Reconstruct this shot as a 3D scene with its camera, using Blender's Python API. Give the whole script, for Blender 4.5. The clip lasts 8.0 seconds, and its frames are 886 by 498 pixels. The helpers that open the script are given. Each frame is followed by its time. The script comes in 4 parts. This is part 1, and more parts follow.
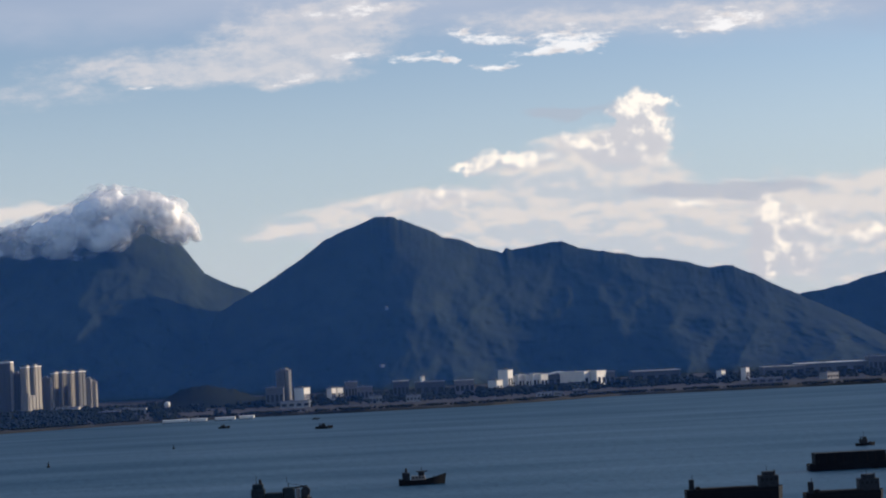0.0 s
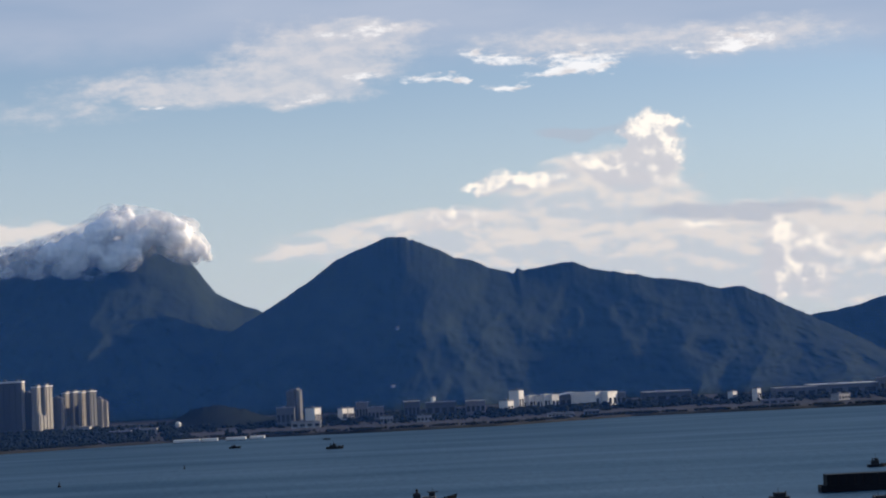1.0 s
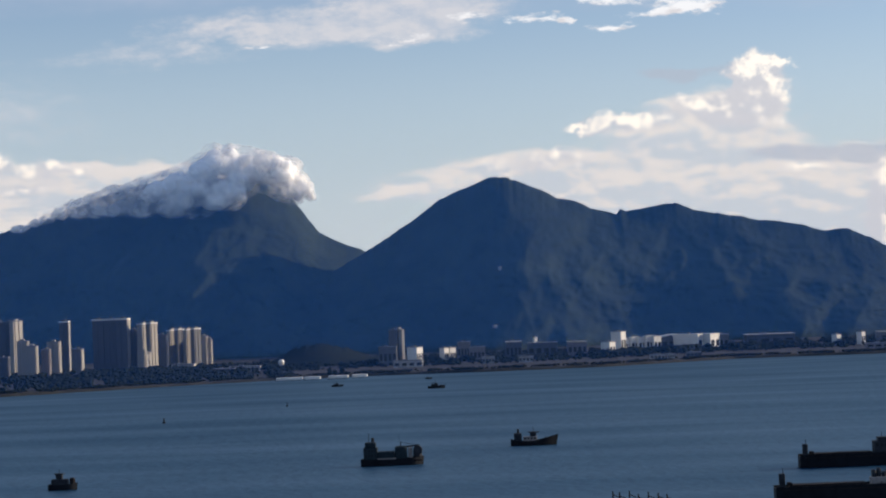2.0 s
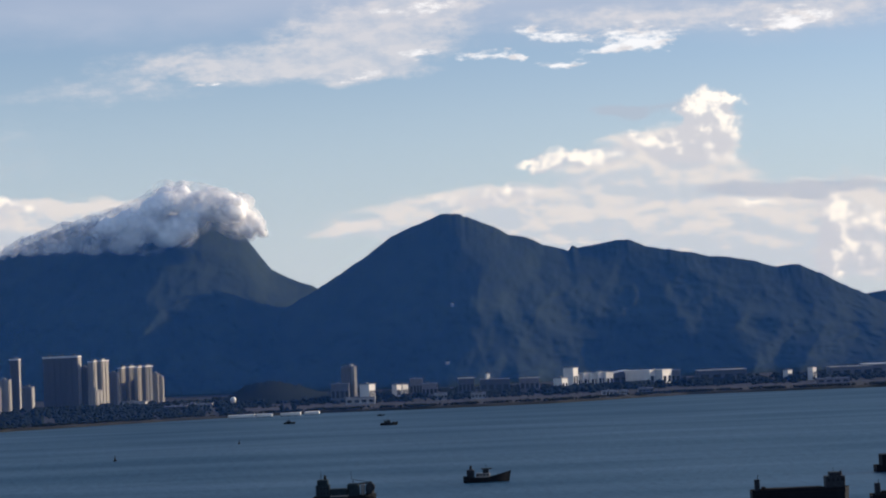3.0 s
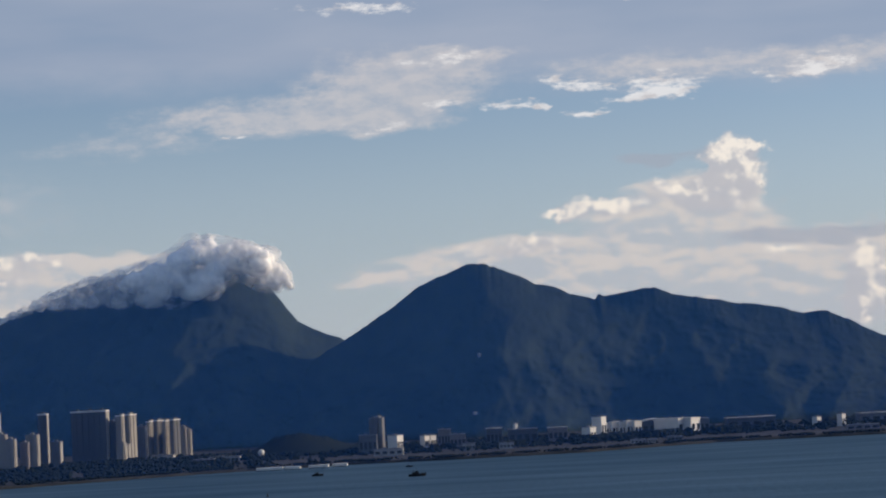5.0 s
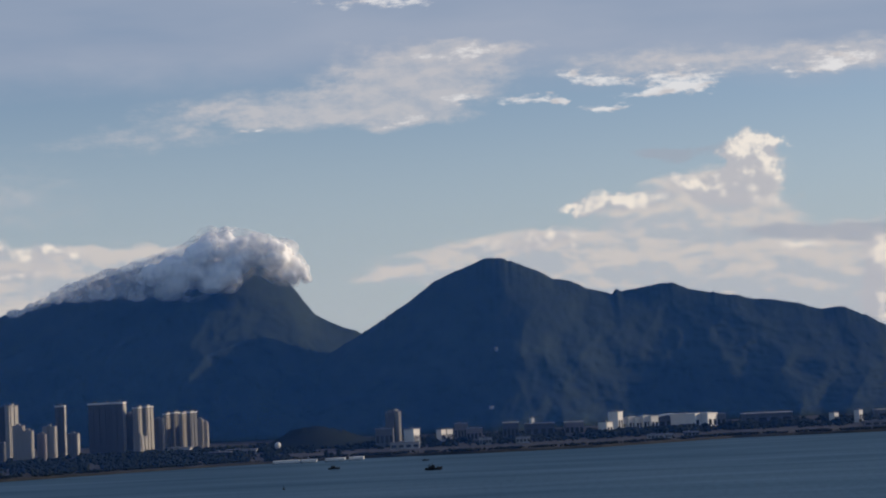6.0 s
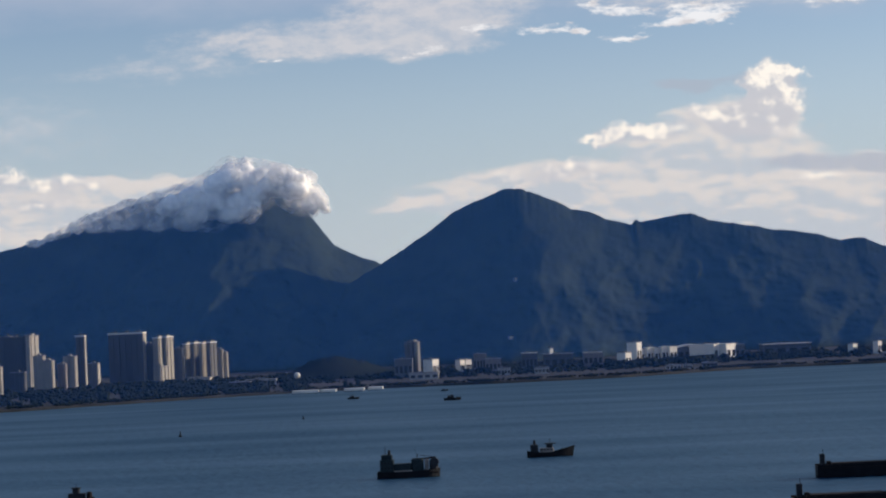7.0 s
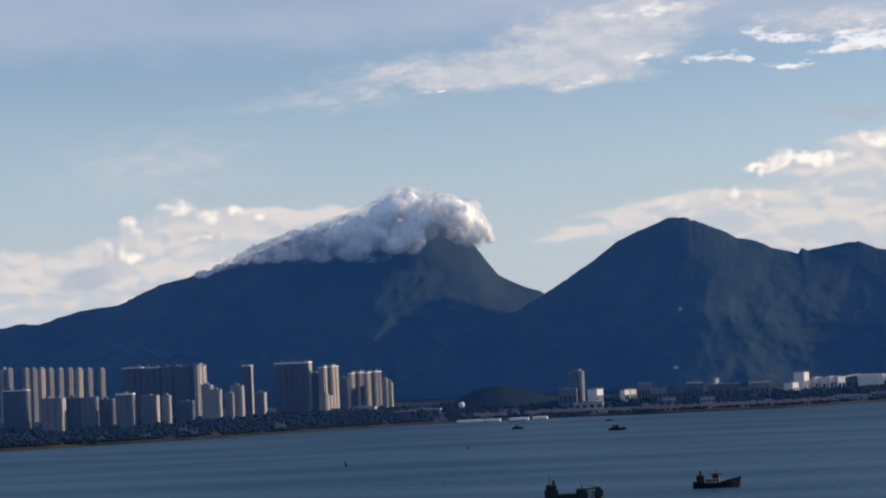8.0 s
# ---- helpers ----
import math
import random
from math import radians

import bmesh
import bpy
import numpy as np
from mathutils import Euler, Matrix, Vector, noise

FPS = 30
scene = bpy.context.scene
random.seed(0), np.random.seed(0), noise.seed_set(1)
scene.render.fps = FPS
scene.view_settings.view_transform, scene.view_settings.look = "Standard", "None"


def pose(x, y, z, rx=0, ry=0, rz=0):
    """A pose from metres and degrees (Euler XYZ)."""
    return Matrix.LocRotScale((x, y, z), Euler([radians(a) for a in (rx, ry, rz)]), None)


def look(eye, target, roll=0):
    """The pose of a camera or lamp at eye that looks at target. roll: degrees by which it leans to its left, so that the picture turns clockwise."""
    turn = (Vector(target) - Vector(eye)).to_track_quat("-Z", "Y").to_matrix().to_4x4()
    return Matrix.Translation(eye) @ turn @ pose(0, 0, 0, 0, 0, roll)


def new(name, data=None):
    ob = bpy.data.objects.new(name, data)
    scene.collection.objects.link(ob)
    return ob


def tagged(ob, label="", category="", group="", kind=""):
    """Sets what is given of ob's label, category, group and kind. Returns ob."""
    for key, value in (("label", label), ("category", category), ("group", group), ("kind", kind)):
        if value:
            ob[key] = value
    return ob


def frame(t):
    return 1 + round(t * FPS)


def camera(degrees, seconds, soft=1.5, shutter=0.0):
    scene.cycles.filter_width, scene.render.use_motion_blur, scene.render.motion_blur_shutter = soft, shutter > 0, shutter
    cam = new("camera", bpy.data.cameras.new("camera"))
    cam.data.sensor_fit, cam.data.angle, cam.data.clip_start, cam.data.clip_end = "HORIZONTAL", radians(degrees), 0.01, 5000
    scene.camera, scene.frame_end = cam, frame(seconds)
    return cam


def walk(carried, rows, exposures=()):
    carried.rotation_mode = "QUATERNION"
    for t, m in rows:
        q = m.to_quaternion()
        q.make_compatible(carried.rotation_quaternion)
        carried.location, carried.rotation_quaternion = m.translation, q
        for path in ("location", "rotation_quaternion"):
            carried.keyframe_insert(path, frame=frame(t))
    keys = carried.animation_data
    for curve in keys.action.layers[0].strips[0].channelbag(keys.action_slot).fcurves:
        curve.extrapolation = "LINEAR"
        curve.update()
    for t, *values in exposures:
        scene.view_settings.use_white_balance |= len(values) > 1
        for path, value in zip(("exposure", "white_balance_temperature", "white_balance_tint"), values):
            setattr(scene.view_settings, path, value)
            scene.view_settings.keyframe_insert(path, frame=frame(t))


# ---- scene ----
EYE = 100.0  # metres over the water, on a high balcony
cam = camera(24, 8.0, soft=2.0)
# seconds, turn to the left, tilt up, roll (degrees)
VIEWS = [
    (0, -1.698, 2.579, -2.826),
    (0.5, -2.071, 2.607, -2.862),
    (1, -1.419, 3.152, -2.726),
    (1.5, 0.135, 1.608, -2.206),
    (1.7, 1.639, 1.604, -2.206),
    (2.8, 0.306, 2.260, -2.401),
    (3, 0.116, 2.586, -2.405),
    (3.5, 0.000, 3.280, -2.800),
    (4, 0.113, 3.781, -2.667),
    (4.2, 0.571, 3.819, -2.945),
    (5.3, 0.820, 4.033, -2.985),
    (5.5, 0.796, 3.949, -2.746),
    (6, 1.257, 3.857, -2.708),
    (6.5, 1.749, 3.262, -2.799),
    (7, 1.870, 1.977, -2.619),
    (7.5, 3.260, 2.437, -2.960),
    (8, 6.333, 2.995, -2.618),
]
walk(cam, [(t, pose(0, 0, EYE, 90 + tilt, 0, turn) @ pose(0, 0, 0, 0, 0, roll)) for t, turn, tilt, roll in VIEWS],
     [(0, 0.25), (3.0, 0.31), (4.2, 0.05), (5.5, -0.08), (6.0, -0.11), (7.0, 0.17), (7.5, 0.32), (8.0, 0.23)])

# ---------------------------------------------------------------- sky and sun
SUN = Vector((0.93, 0.22, 0.27)).normalized()  # towards the sun: low, far to the right


def world_sky():
    world = bpy.data.worlds.new("world")
    scene.world = world
    world.use_nodes = True
    nt = world.node_tree
    nt.nodes.clear()
    L = nt.links.new

    def node(kind, **props):
        n = nt.nodes.new(kind)
        for k, v in props.items():
            if k == "op":
                n.operation = v
            elif k == "blend":
                n.blend_type = v
        return n

    def put(sock, v):
        if isinstance(v, bpy.types.NodeSocket):
            L(v, sock)
        else:
            sock.default_value = v

    def m(op, a, b=0.0, clamp=False):
        n = node("ShaderNodeMath", op=op)
        n.use_clamp = clamp
        put(n.inputs[0], a)
        put(n.inputs[1], b)
        return n.outputs[0]

    def v(op, a, b=(0, 0, 0)):
        n = node("ShaderNodeVectorMath", op=op)
        put(n.inputs[0], a)
        put(n.inputs[1], b)
        return n.outputs["Value"] if op == "LENGTH" else n.outputs[0]

    def step(x, a, b):
        n = node("ShaderNodeMapRange")
        n.interpolation_type = "SMOOTHSTEP"
        put(n.inputs[0], x)
        n.inputs[1].default_value, n.inputs[2].default_value = a, b
        return n.outputs[0]

    def fbm(vec, scale, detail=6.0, rough=0.55):
        n = node("ShaderNodeTexNoise")
        put(n.inputs["Vector"], vec)
        n.inputs["Scale"].default_value, n.inputs["Detail"].default_value, n.inputs["Roughness"].default_value = scale, detail, rough
        return n

    def mix(f, a, b):
        n = node("ShaderNodeMix")
        n.data_type = "RGBA"
        put(n.inputs[0], f)
        put(n.inputs[6], a)
        put(n.inputs[7], b)
        return n.outputs[2]

    sky = node("ShaderNodeTexSky")
    sky.sky_type, sky.sun_disc = "NISHITA", False
    sky.sun_elevation, sky.sun_rotation = math.asin(SUN.z), math.atan2(SUN.x, SUN.y)
    sky.altitude, sky.air_density, sky.dust_density, sky.ozone_density = 100, 1.0, 0.5, 2.2
    clear = v("MINIMUM", v("MULTIPLY", sky.outputs[0], SKY_GAIN), SKY_MOST)

    # cloud chart: how far right and how far up, per unit of distance ahead
    way = node("ShaderNodeTexCoord").outputs["Generated"]
    sep = node("ShaderNodeSeparateXYZ")
    L(way, sep.inputs[0])
    ahead = m("MAXIMUM", sep.outputs[1], 0.08)
    chart = node("ShaderNodeCombineXYZ")
    L(m("DIVIDE", sep.outputs[0], ahead), chart.inputs[0])
    L(m("DIVIDE", sep.outputs[2], ahead), chart.inputs[1])
    chart = chart.outputs[0]
    front = step(sep.outputs[1], 0.1, 0.5)
    clear = mix(m("MULTIPLY", m("SUBTRACT", 1.0, step(sep.outputs[2], 0.0, 0.16)), 0.75), clear, LOW_AIR)
    fine = v("MULTIPLY", chart, (1.0, 2.2, 1.0))
    warp = v("MULTIPLY", v("SUBTRACT", fbm(fine, 26, 5, 0.6).outputs["Color"], (0.5, 0.5, 0.5)), (0.05, 0.018, 0))
    bent = v("ADD", chart, warp)

    round_warp = v("MULTIPLY", v("SUBTRACT", fbm(chart, 55, 6, 0.62).outputs["Color"], (0.5, 0.5, 0.5)), (0.030, 0.020, 0))
    heaped = v("ADD", chart, round_warp)

    def field(lobes, shift=None, space=None):
        total = 0.0
        here = space or bent
        here = v("ADD", here, shift) if shift else here
        for (x, y, rx, ry, gain) in lobes:
            d = v("LENGTH", v("MULTIPLY", v("SUBTRACT", here, (x, y, 0)), (1 / rx, 1 / ry, 0)))
            total = m("ADD", m("MULTIPLY", m("SUBTRACT", 1.0, d, True), gain), total)
        return total

    off = (0.0035, 0.0042, 0)
    n1 = fbm(fine, 60, 9, 0.62).outputs[0]
    n2 = fbm(v("ADD", fine, v("MULTIPLY", off, (1.0, 2.2, 0))), 60, 9, 0.62).outputs[0]
    n3 = fbm(v("MULTIPLY", chart, (1.0, 3.0, 1.0)), 150, 6, 0.6).outputs[0]
    relief = m("MULTIPLY", m("SUBTRACT", n1, n2), 3.0)

    b1 = fbm(chart, 95, 8, 0.6).outputs[0]
    b2 = fbm(v("ADD", chart, off), 95, 8, 0.6).outputs[0]
    bulges = m("MULTIPLY", m("SUBTRACT", b1, b2), 2.2)

    def cover(lobes, a, b, grain, grain_fine=0.0, space=None, puffs=None):
        d = field(lobes, None, space)
        rough = m("ADD", m("MULTIPLY", m("SUBTRACT", puffs or n1, 0.5), grain), m("MULTIPLY", m("SUBTRACT", n3, 0.5), grain_fine))
        d = m("ADD", d, m("MULTIPLY", rough, m("MULTIPLY", m("MINIMUM", d, 0.5), 2.0)))
        return step(d, a, b), d

    def shaded(lobes, d, gain, space=None, lumps=None):
        """Brighter where the cloud thins towards the sun."""
        return m("ADD", m("MULTIPLY", m("SUBTRACT", d, field(lobes, off, space)), gain), lumps or relief)

    # the high grey sheet, over the whole sky above some nine degrees
    deck_chart = node("ShaderNodeCombineXYZ")
    over = m("ADD", m("MAXIMUM", sep.outputs[2], 0.0), 0.06)
    L(m("DIVIDE", sep.outputs[0], over), deck_chart.inputs[0])
    L(m("DIVIDE", sep.outputs[1], over), deck_chart.inputs[1])
    patch = fbm(deck_chart.outputs[0], 0.55, 5, 0.55).outputs[0]
    height = node("ShaderNodeSeparateXYZ")
    L(bent, height.inputs[0])
    slant = m("ADD", height.outputs[1], m("MULTIPLY", height.outputs[0], 0.03))
    deck = m("MULTIPLY", step(slant, 0.138, 0.166), step(patch, 0.22, 0.42))
    deck = m("MULTIPLY", m("MULTIPLY", deck, DECK_THICK), m("ADD", 0.15, m("MULTIPLY", 0.85, step(sep.outputs[1], 0.2, 0.8))))

    veil, veil_d = cover(VEIL, 0.08, 0.8, 1.1, 0.5)
    streak, streak_d = cover(STREAKS, 0.32, 0.98, 1.2, 1.5)
    low, low_d = cover(LOW_BANK, 0.06, 0.62, 0.55, 0.4)
    grey, grey_d = cover(GREY, 0.06, 0.55, 0.8, 0.5)
    heap, heap_d = cover(HEAPS, 0.10, 0.62, 0.9, 0.5, heaped, b1)

    col = clear
    col = mix(deck, col, mix(step(patch, 0.35, 0.65), DECK_DARK, DECK_PALE))
    col = mix(m("MULTIPLY", m("MULTIPLY", veil, 0.72), front), col, mix(m("ADD", 0.6, relief, True), PALE_GREY, PALE_WARM))
    col = mix(m("MULTIPLY", m("MULTIPLY", low, 0.9), front), col, mix(step(shaded(LOW_BANK, low_d, 0.9), -0.35, 0.45), BANK_GREY, BANK_WARM))
    col = mix(m("MULTIPLY", m("MULTIPLY", grey, 0.7), front), col, GREY_BODY)
    col = mix(m("MULTIPLY", m("MULTIPLY", streak, 0.9), front), col, mix(step(relief, -0.4, 0.4), PALE_WARM, BRIGHT))
    col = mix(m("MULTIPLY", m("MULTIPLY", heap, 0.92), front), col, mix(step(shaded(HEAPS, heap_d, 0.9, heaped, bulges), -0.15, 0.85), HEAP_GREY, CREAM))
    bg = node("ShaderNodeBackground")
    L(col, bg.inputs[0])
    bg.inputs[1].default_value = 1.0
    out = node("ShaderNodeOutputWorld")
    L(bg.outputs[0], out.inputs[0])


SKY_GAIN = (0.108, 0.103, 0.115)
SKY_MOST = (0.58, 0.66, 0.80)
LOW_AIR = (0.48, 0.55, 0.645, 1)
DECK_THICK = 0.85
DECK_DARK, DECK_PALE = (0.30, 0.37, 0.50, 1), (0.42, 0.46, 0.56, 1)
PALE_GREY, PALE_WARM = (0.46, 0.49, 0.56, 1), (0.63, 0.60, 0.61, 1)
BANK_GREY, BANK_WARM = (0.50, 0.53, 0.58, 1), (0.69, 0.64, 0.61, 1)
GREY_BODY, HEAP_GREY = (0.37, 0.41, 0.49, 1), (0.52, 0.52, 0.56, 1)
BRIGHT, CREAM = (0.82, 0.81, 0.82, 1), (0.96, 0.88, 0.79, 1)
# cloud lobes: right, up, half width, half height, density
VEIL = [(-0.030, 0.150, 0.062, 0.024, 1.2), (-0.055, 0.133, 0.06, 0.010, 1.0), (0.000, 0.163, 0.035, 0.008, 1.0), (-0.11, 0.140, 0.075, 0.011, 0.9),
        (0.10, 0.152, 0.09, 0.012, 0.8), (0.19, 0.152, 0.06, 0.012, 0.9), (-0.16, 0.128, 0.09, 0.009, 0.5), (-0.25, 0.10, 0.10, 0.03, 0.45)]
STREAKS = [(0.093, 0.1475, 0.034, 0.0060, 0.9), (0.100, 0.1400, 0.030, 0.0075, 0.95), (0.076, 0.138, 0.034, 0.0040, 0.7), (0.0536, 0.1325, 0.019, 0.0038, 1.0),
           (0.0252, 0.1386, 0.018, 0.0065, 0.85), (0.035, 0.1352, 0.006, 0.003, 0.8), (0.050, 0.1485, 0.020, 0.0048, 0.8), (0.062, 0.1445, 0.020, 0.0045, 0.8), (0.160, 0.149, 0.040, 0.0075, 0.9), (0.180, 0.152, 0.02, 0.005, 0.7),
           (0.004, 0.1640, 0.020, 0.0055, 0.85), (-0.020, 0.1605, 0.024, 0.005, 0.6), (-0.010, 0.139, 0.026, 0.0055, 0.75), (-0.045, 0.1310, 0.024, 0.0050, 0.75), (-0.1085, 0.1297, 0.022, 0.0022, 0.7),
           (-0.05, 0.1910, 0.06, 0.0050, 0.8), (0.07, 0.189, 0.07, 0.0050, 0.8)]
LOW_BANK = [(0.11, 0.046, 0.13, 0.026, 0.8), (0.02, 0.050, 0.06, 0.018, 0.6), (0.21, 0.040, 0.07, 0.03, 0.8), (-0.27, 0.036, 0.12, 0.022, 0.8), (0.029, 0.068, 0.040, 0.010, 1.2), (-0.012, 0.063, 0.045, 0.009, 1.0), (-0.040, 0.057, 0.034, 0.006, 0.8), (0.075, 0.060, 0.065, 0.018, 1.0),
            (0.134, 0.055, 0.075, 0.022, 1.0), (0.195, 0.052, 0.080, 0.026, 1.1), (0.24, 0.045, 0.08, 0.03, 1.0), (0.106, 0.087, 0.040, 0.017, 1.5),
            (0.118, 0.077, 0.042, 0.016, 1.3), (0.128, 0.095, 0.020, 0.014, 0.9), (0.075, 0.079, 0.038, 0.012, 0.7), (-0.215, 0.066, 0.060, 0.014, 1.2), (-0.27, 0.052, 0.075, 0.017, 1.2),
            (-0.335, 0.042, 0.06, 0.022, 1.1), (-0.172, 0.073, 0.055, 0.006, 1.0), (-0.25, 0.040, 0.10, 0.014, 0.8), (-0.37, 0.08, 0.035, 0.03, 0.9), (0.30, 0.05, 0.10, 0.04, 1.0)]
GREY = [(0.0918, 0.1092, 0.026, 0.004, 1.0), (0.150, 0.067, 0.040, 0.006, 0.9), (0.19, 0.066, 0.03, 0.006, 0.9), (-0.290, 0.047, 0.025, 0.007, 1.0), (0.125, 0.110, 0.018, 0.005, 0.7)]
HEAPS = [(0.126, 0.108, 0.018, 0.0125, 1.25), (0.130, 0.099, 0.021, 0.0100, 1.15), (0.141, 0.1098, 0.007, 0.0040, 0.8), (0.118, 0.104, 0.010, 0.008, 0.7), (0.108, 0.092, 0.032, 0.0095, 1.0), (0.122, 0.086, 0.026, 0.014, 0.8),
         (0.058, 0.0862, 0.019, 0.0065, 0.95), (0.046, 0.0842, 0.016, 0.0034, 0.8), (0.075, 0.0870, 0.018, 0.0050, 0.6), (0.031, 0.0715, 0.026, 0.0065, 0.75), (0.010, 0.066, 0.03, 0.006, 0.5),
         (0.186, 0.041, 0.012, 0.028, 1.35), (0.205, 0.034, 0.018, 0.018, 0.8), (0.20, 0.053, 0.040, 0.010, 0.7), (0.236, 0.0425, 0.024, 0.006, 0.85), (0.150, 0.060, 0.03, 0.005, 0.5),
         (-0.271, 0.0570, 0.022, 0.0110, 0.9), (-0.243, 0.0765, 0.018, 0.0080, 0.85), (-0.209, 0.0745, 0.028, 0.0055, 0.8), (-0.262, 0.0700, 0.014, 0.0080, 0.7), (-0.225, 0.066, 0.03, 0.007, 0.6), (-0.355, 0.060, 0.03, 0.016, 0.7)]
world_sky()
sun = new("sun", bpy.data.lights.new("sun", "SUN"))
sun.data.energy, sun.data.angle, sun.data.color = 4.4, radians(0.6), (1.0, 0.84, 0.66)
sun.matrix_world = look((0, 0, 900), Vector((0, 0, 900)) - SUN * 100)


# ---------------------------------------------------------------- materials
def material(name, low, high, rough=0.8, metal=0.0, scale=1.0, detail=6.0, bump=0.0, bump_scale=None, coarse=0.1, sheen=0.5):
    """A surface whose colour wanders between two tones at two scales, with fine relief."""
    mat = bpy.data.materials.new(name)
    mat.use_nodes = True
    nt = mat.node_tree
    bsdf = nt.nodes["Principled BSDF"]
    co = nt.nodes.new("ShaderNodeTexCoord")
    a, b = nt.nodes.new("ShaderNodeTexNoise"), nt.nodes.new("ShaderNodeTexNoise")
    for n, s in ((a, scale), (b, scale * coarse)):
        nt.links.new(co.outputs["Object"], n.inputs["Vector"])
        n.inputs["Scale"].default_value, n.inputs["Detail"].default_value = s, detail
    add = nt.nodes.new("ShaderNodeMath")
    add.operation = "ADD"
    nt.links.new(a.outputs[0], add.inputs[0])
    nt.links.new(b.outputs[0], add.inputs[1])
    ramp = nt.nodes.new("ShaderNodeMapRange")
    nt.links.new(add.outputs[0], ramp.inputs[0])
    ramp.inputs[1].default_value, ramp.inputs[2].default_value = 0.75, 1.25
    mx = nt.nodes.new("ShaderNodeMix")
    mx.data_type = "RGBA"
    nt.links.new(ramp.outputs[0], mx.inputs[0])
    mx.inputs[6].default_value, mx.inputs[7].default_value = (*low, 1), (*high, 1)
    nt.links.new(mx.outputs[2], bsdf.inputs["Base Color"])
    bsdf.inputs["Roughness"].default_value, bsdf.inputs["Metallic"].default_value = rough, metal
    bsdf.inputs["Specular IOR Level"].default_value = sheen
    if bump:
        bn = nt.nodes.new("ShaderNodeTexNoise")
        nt.links.new(co.outputs["Object"], bn.inputs["Vector"])
        bn.inputs["Scale"].default_value, bn.inputs["Detail"].default_value = bump_scale or scale, 5
        bp = nt.nodes.new("ShaderNodeBump")
        bp.inputs["Strength"].default_value, bp.inputs["Distance"].default_value = 1.0, bump
        nt.links.new(bn.outputs[0], bp.inputs["Height"])
        nt.links.new(bp.outputs[0], bsdf.inputs["Normal"])
    return mat


def facade(name, wall, glass, storey=3.0, bay=3.4):
    """A rendered wall with rows of small windows, too far off to be told apart singly."""
    mat = material(name, [c * 0.85 for c in wall], wall, 0.75, scale=0.12)
    nt = mat.node_tree
    bsdf = nt.nodes["Principled BSDF"]
    co = nt.nodes.new("ShaderNodeTexCoord")
    sep = nt.nodes.new("ShaderNodeSeparateXYZ")
    nt.links.new(co.outputs["Object"], sep.inputs[0])

    def m(op, a, b=0.0):
        n = nt.nodes.new("ShaderNodeMath")
        n.operation = op
        for sock, val in zip(n.inputs, (a, b)):
            if isinstance(val, bpy.types.NodeSocket):
                nt.links.new(val, sock)
            else:
                sock.default_value = val
        return n.outputs[0]

    run = m("ADD", sep.outputs[0], sep.outputs[1])
    col = m("LESS_THAN", m("FRACT", m("DIVIDE", run, bay)), 0.5)
    row = m("LESS_THAN", m("FRACT", m("DIVIDE", sep.outputs[2], storey)), 0.5)
    win = m("MULTIPLY", col, row)
    mx = nt.nodes.new("ShaderNodeMix")
    mx.data_type = "RGBA"
    nt.links.new(win, mx.inputs[0])
    old = bsdf.inputs["Base Color"].links[0].from_socket
    nt.links.new(old, mx.inputs[6])
    mx.inputs[7].default_value = (*glass, 1)
    nt.links.new(mx.outputs[2], bsdf.inputs["Base Color"])
    return mat


def water_material():
    """Choppy sea: mostly its own dark blue, with the sky in the wave faces."""
    mat = bpy.data.materials.new("sea_water")
    mat.use_nodes = True
    nt = mat.node_tree
    nt.nodes.clear()
    body, gloss, mx, out = (nt.nodes.new(k) for k in ("ShaderNodeBsdfDiffuse", "ShaderNodeBsdfGlossy", "ShaderNodeMixShader", "ShaderNodeOutputMaterial"))
    body.inputs[0].default_value = (0.006, 0.040, 0.088, 1)
    gloss.inputs[0].default_value, gloss.inputs[1].default_value = (0.70, 0.88, 1.0, 1), 0.32
    co, mp, slick, rr = (nt.nodes.new(k) for k in ("ShaderNodeTexCoord", "ShaderNodeMapping", "ShaderNodeTexNoise", "ShaderNodeMapRange"))
    nt.links.new(co.outputs["Object"], mp.inputs["Vector"])
    mp.inputs["Scale"].default_value = (0.0022, 0.010, 1)
    nt.links.new(mp.outputs[0], slick.inputs["Vector"])
    slick.inputs["Scale"].default_value, slick.inputs["Detail"].default_value = 1.0, 5
    nt.links.new(slick.outputs[0], rr.inputs[0])
    rr.inputs[1].default_value, rr.inputs[2].default_value = 0.3, 0.7
    rr.inputs[3].default_value, rr.inputs[4].default_value = 0.115, 0.205
    nt.links.new(rr.outputs[0], mx.inputs[0])
    waves, swell = nt.nodes.new("ShaderNodeTexNoise"), nt.nodes.new("ShaderNodeBump")
    nt.links.new(co.outputs["Object"], waves.inputs["Vector"])
    waves.inputs["Scale"].default_value, waves.inputs["Detail"].default_value = 0.10, 5
    swell.inputs["Distance"].default_value, swell.inputs["Strength"].default_value = 3.0, 1.0
    nt.links.new(waves.outputs[0], swell.inputs["Height"])
    nt.links.new(swell.outputs[0], gloss.inputs["Normal"])
    nt.links.new(swell.outputs[0], body.inputs["Normal"])
    nt.links.new(body.outputs[0], mx.inputs[1])
    nt.links.new(gloss.outputs[0], mx.inputs[2])
    nt.links.new(mx.outputs[0], out.inputs[0])
    return mat


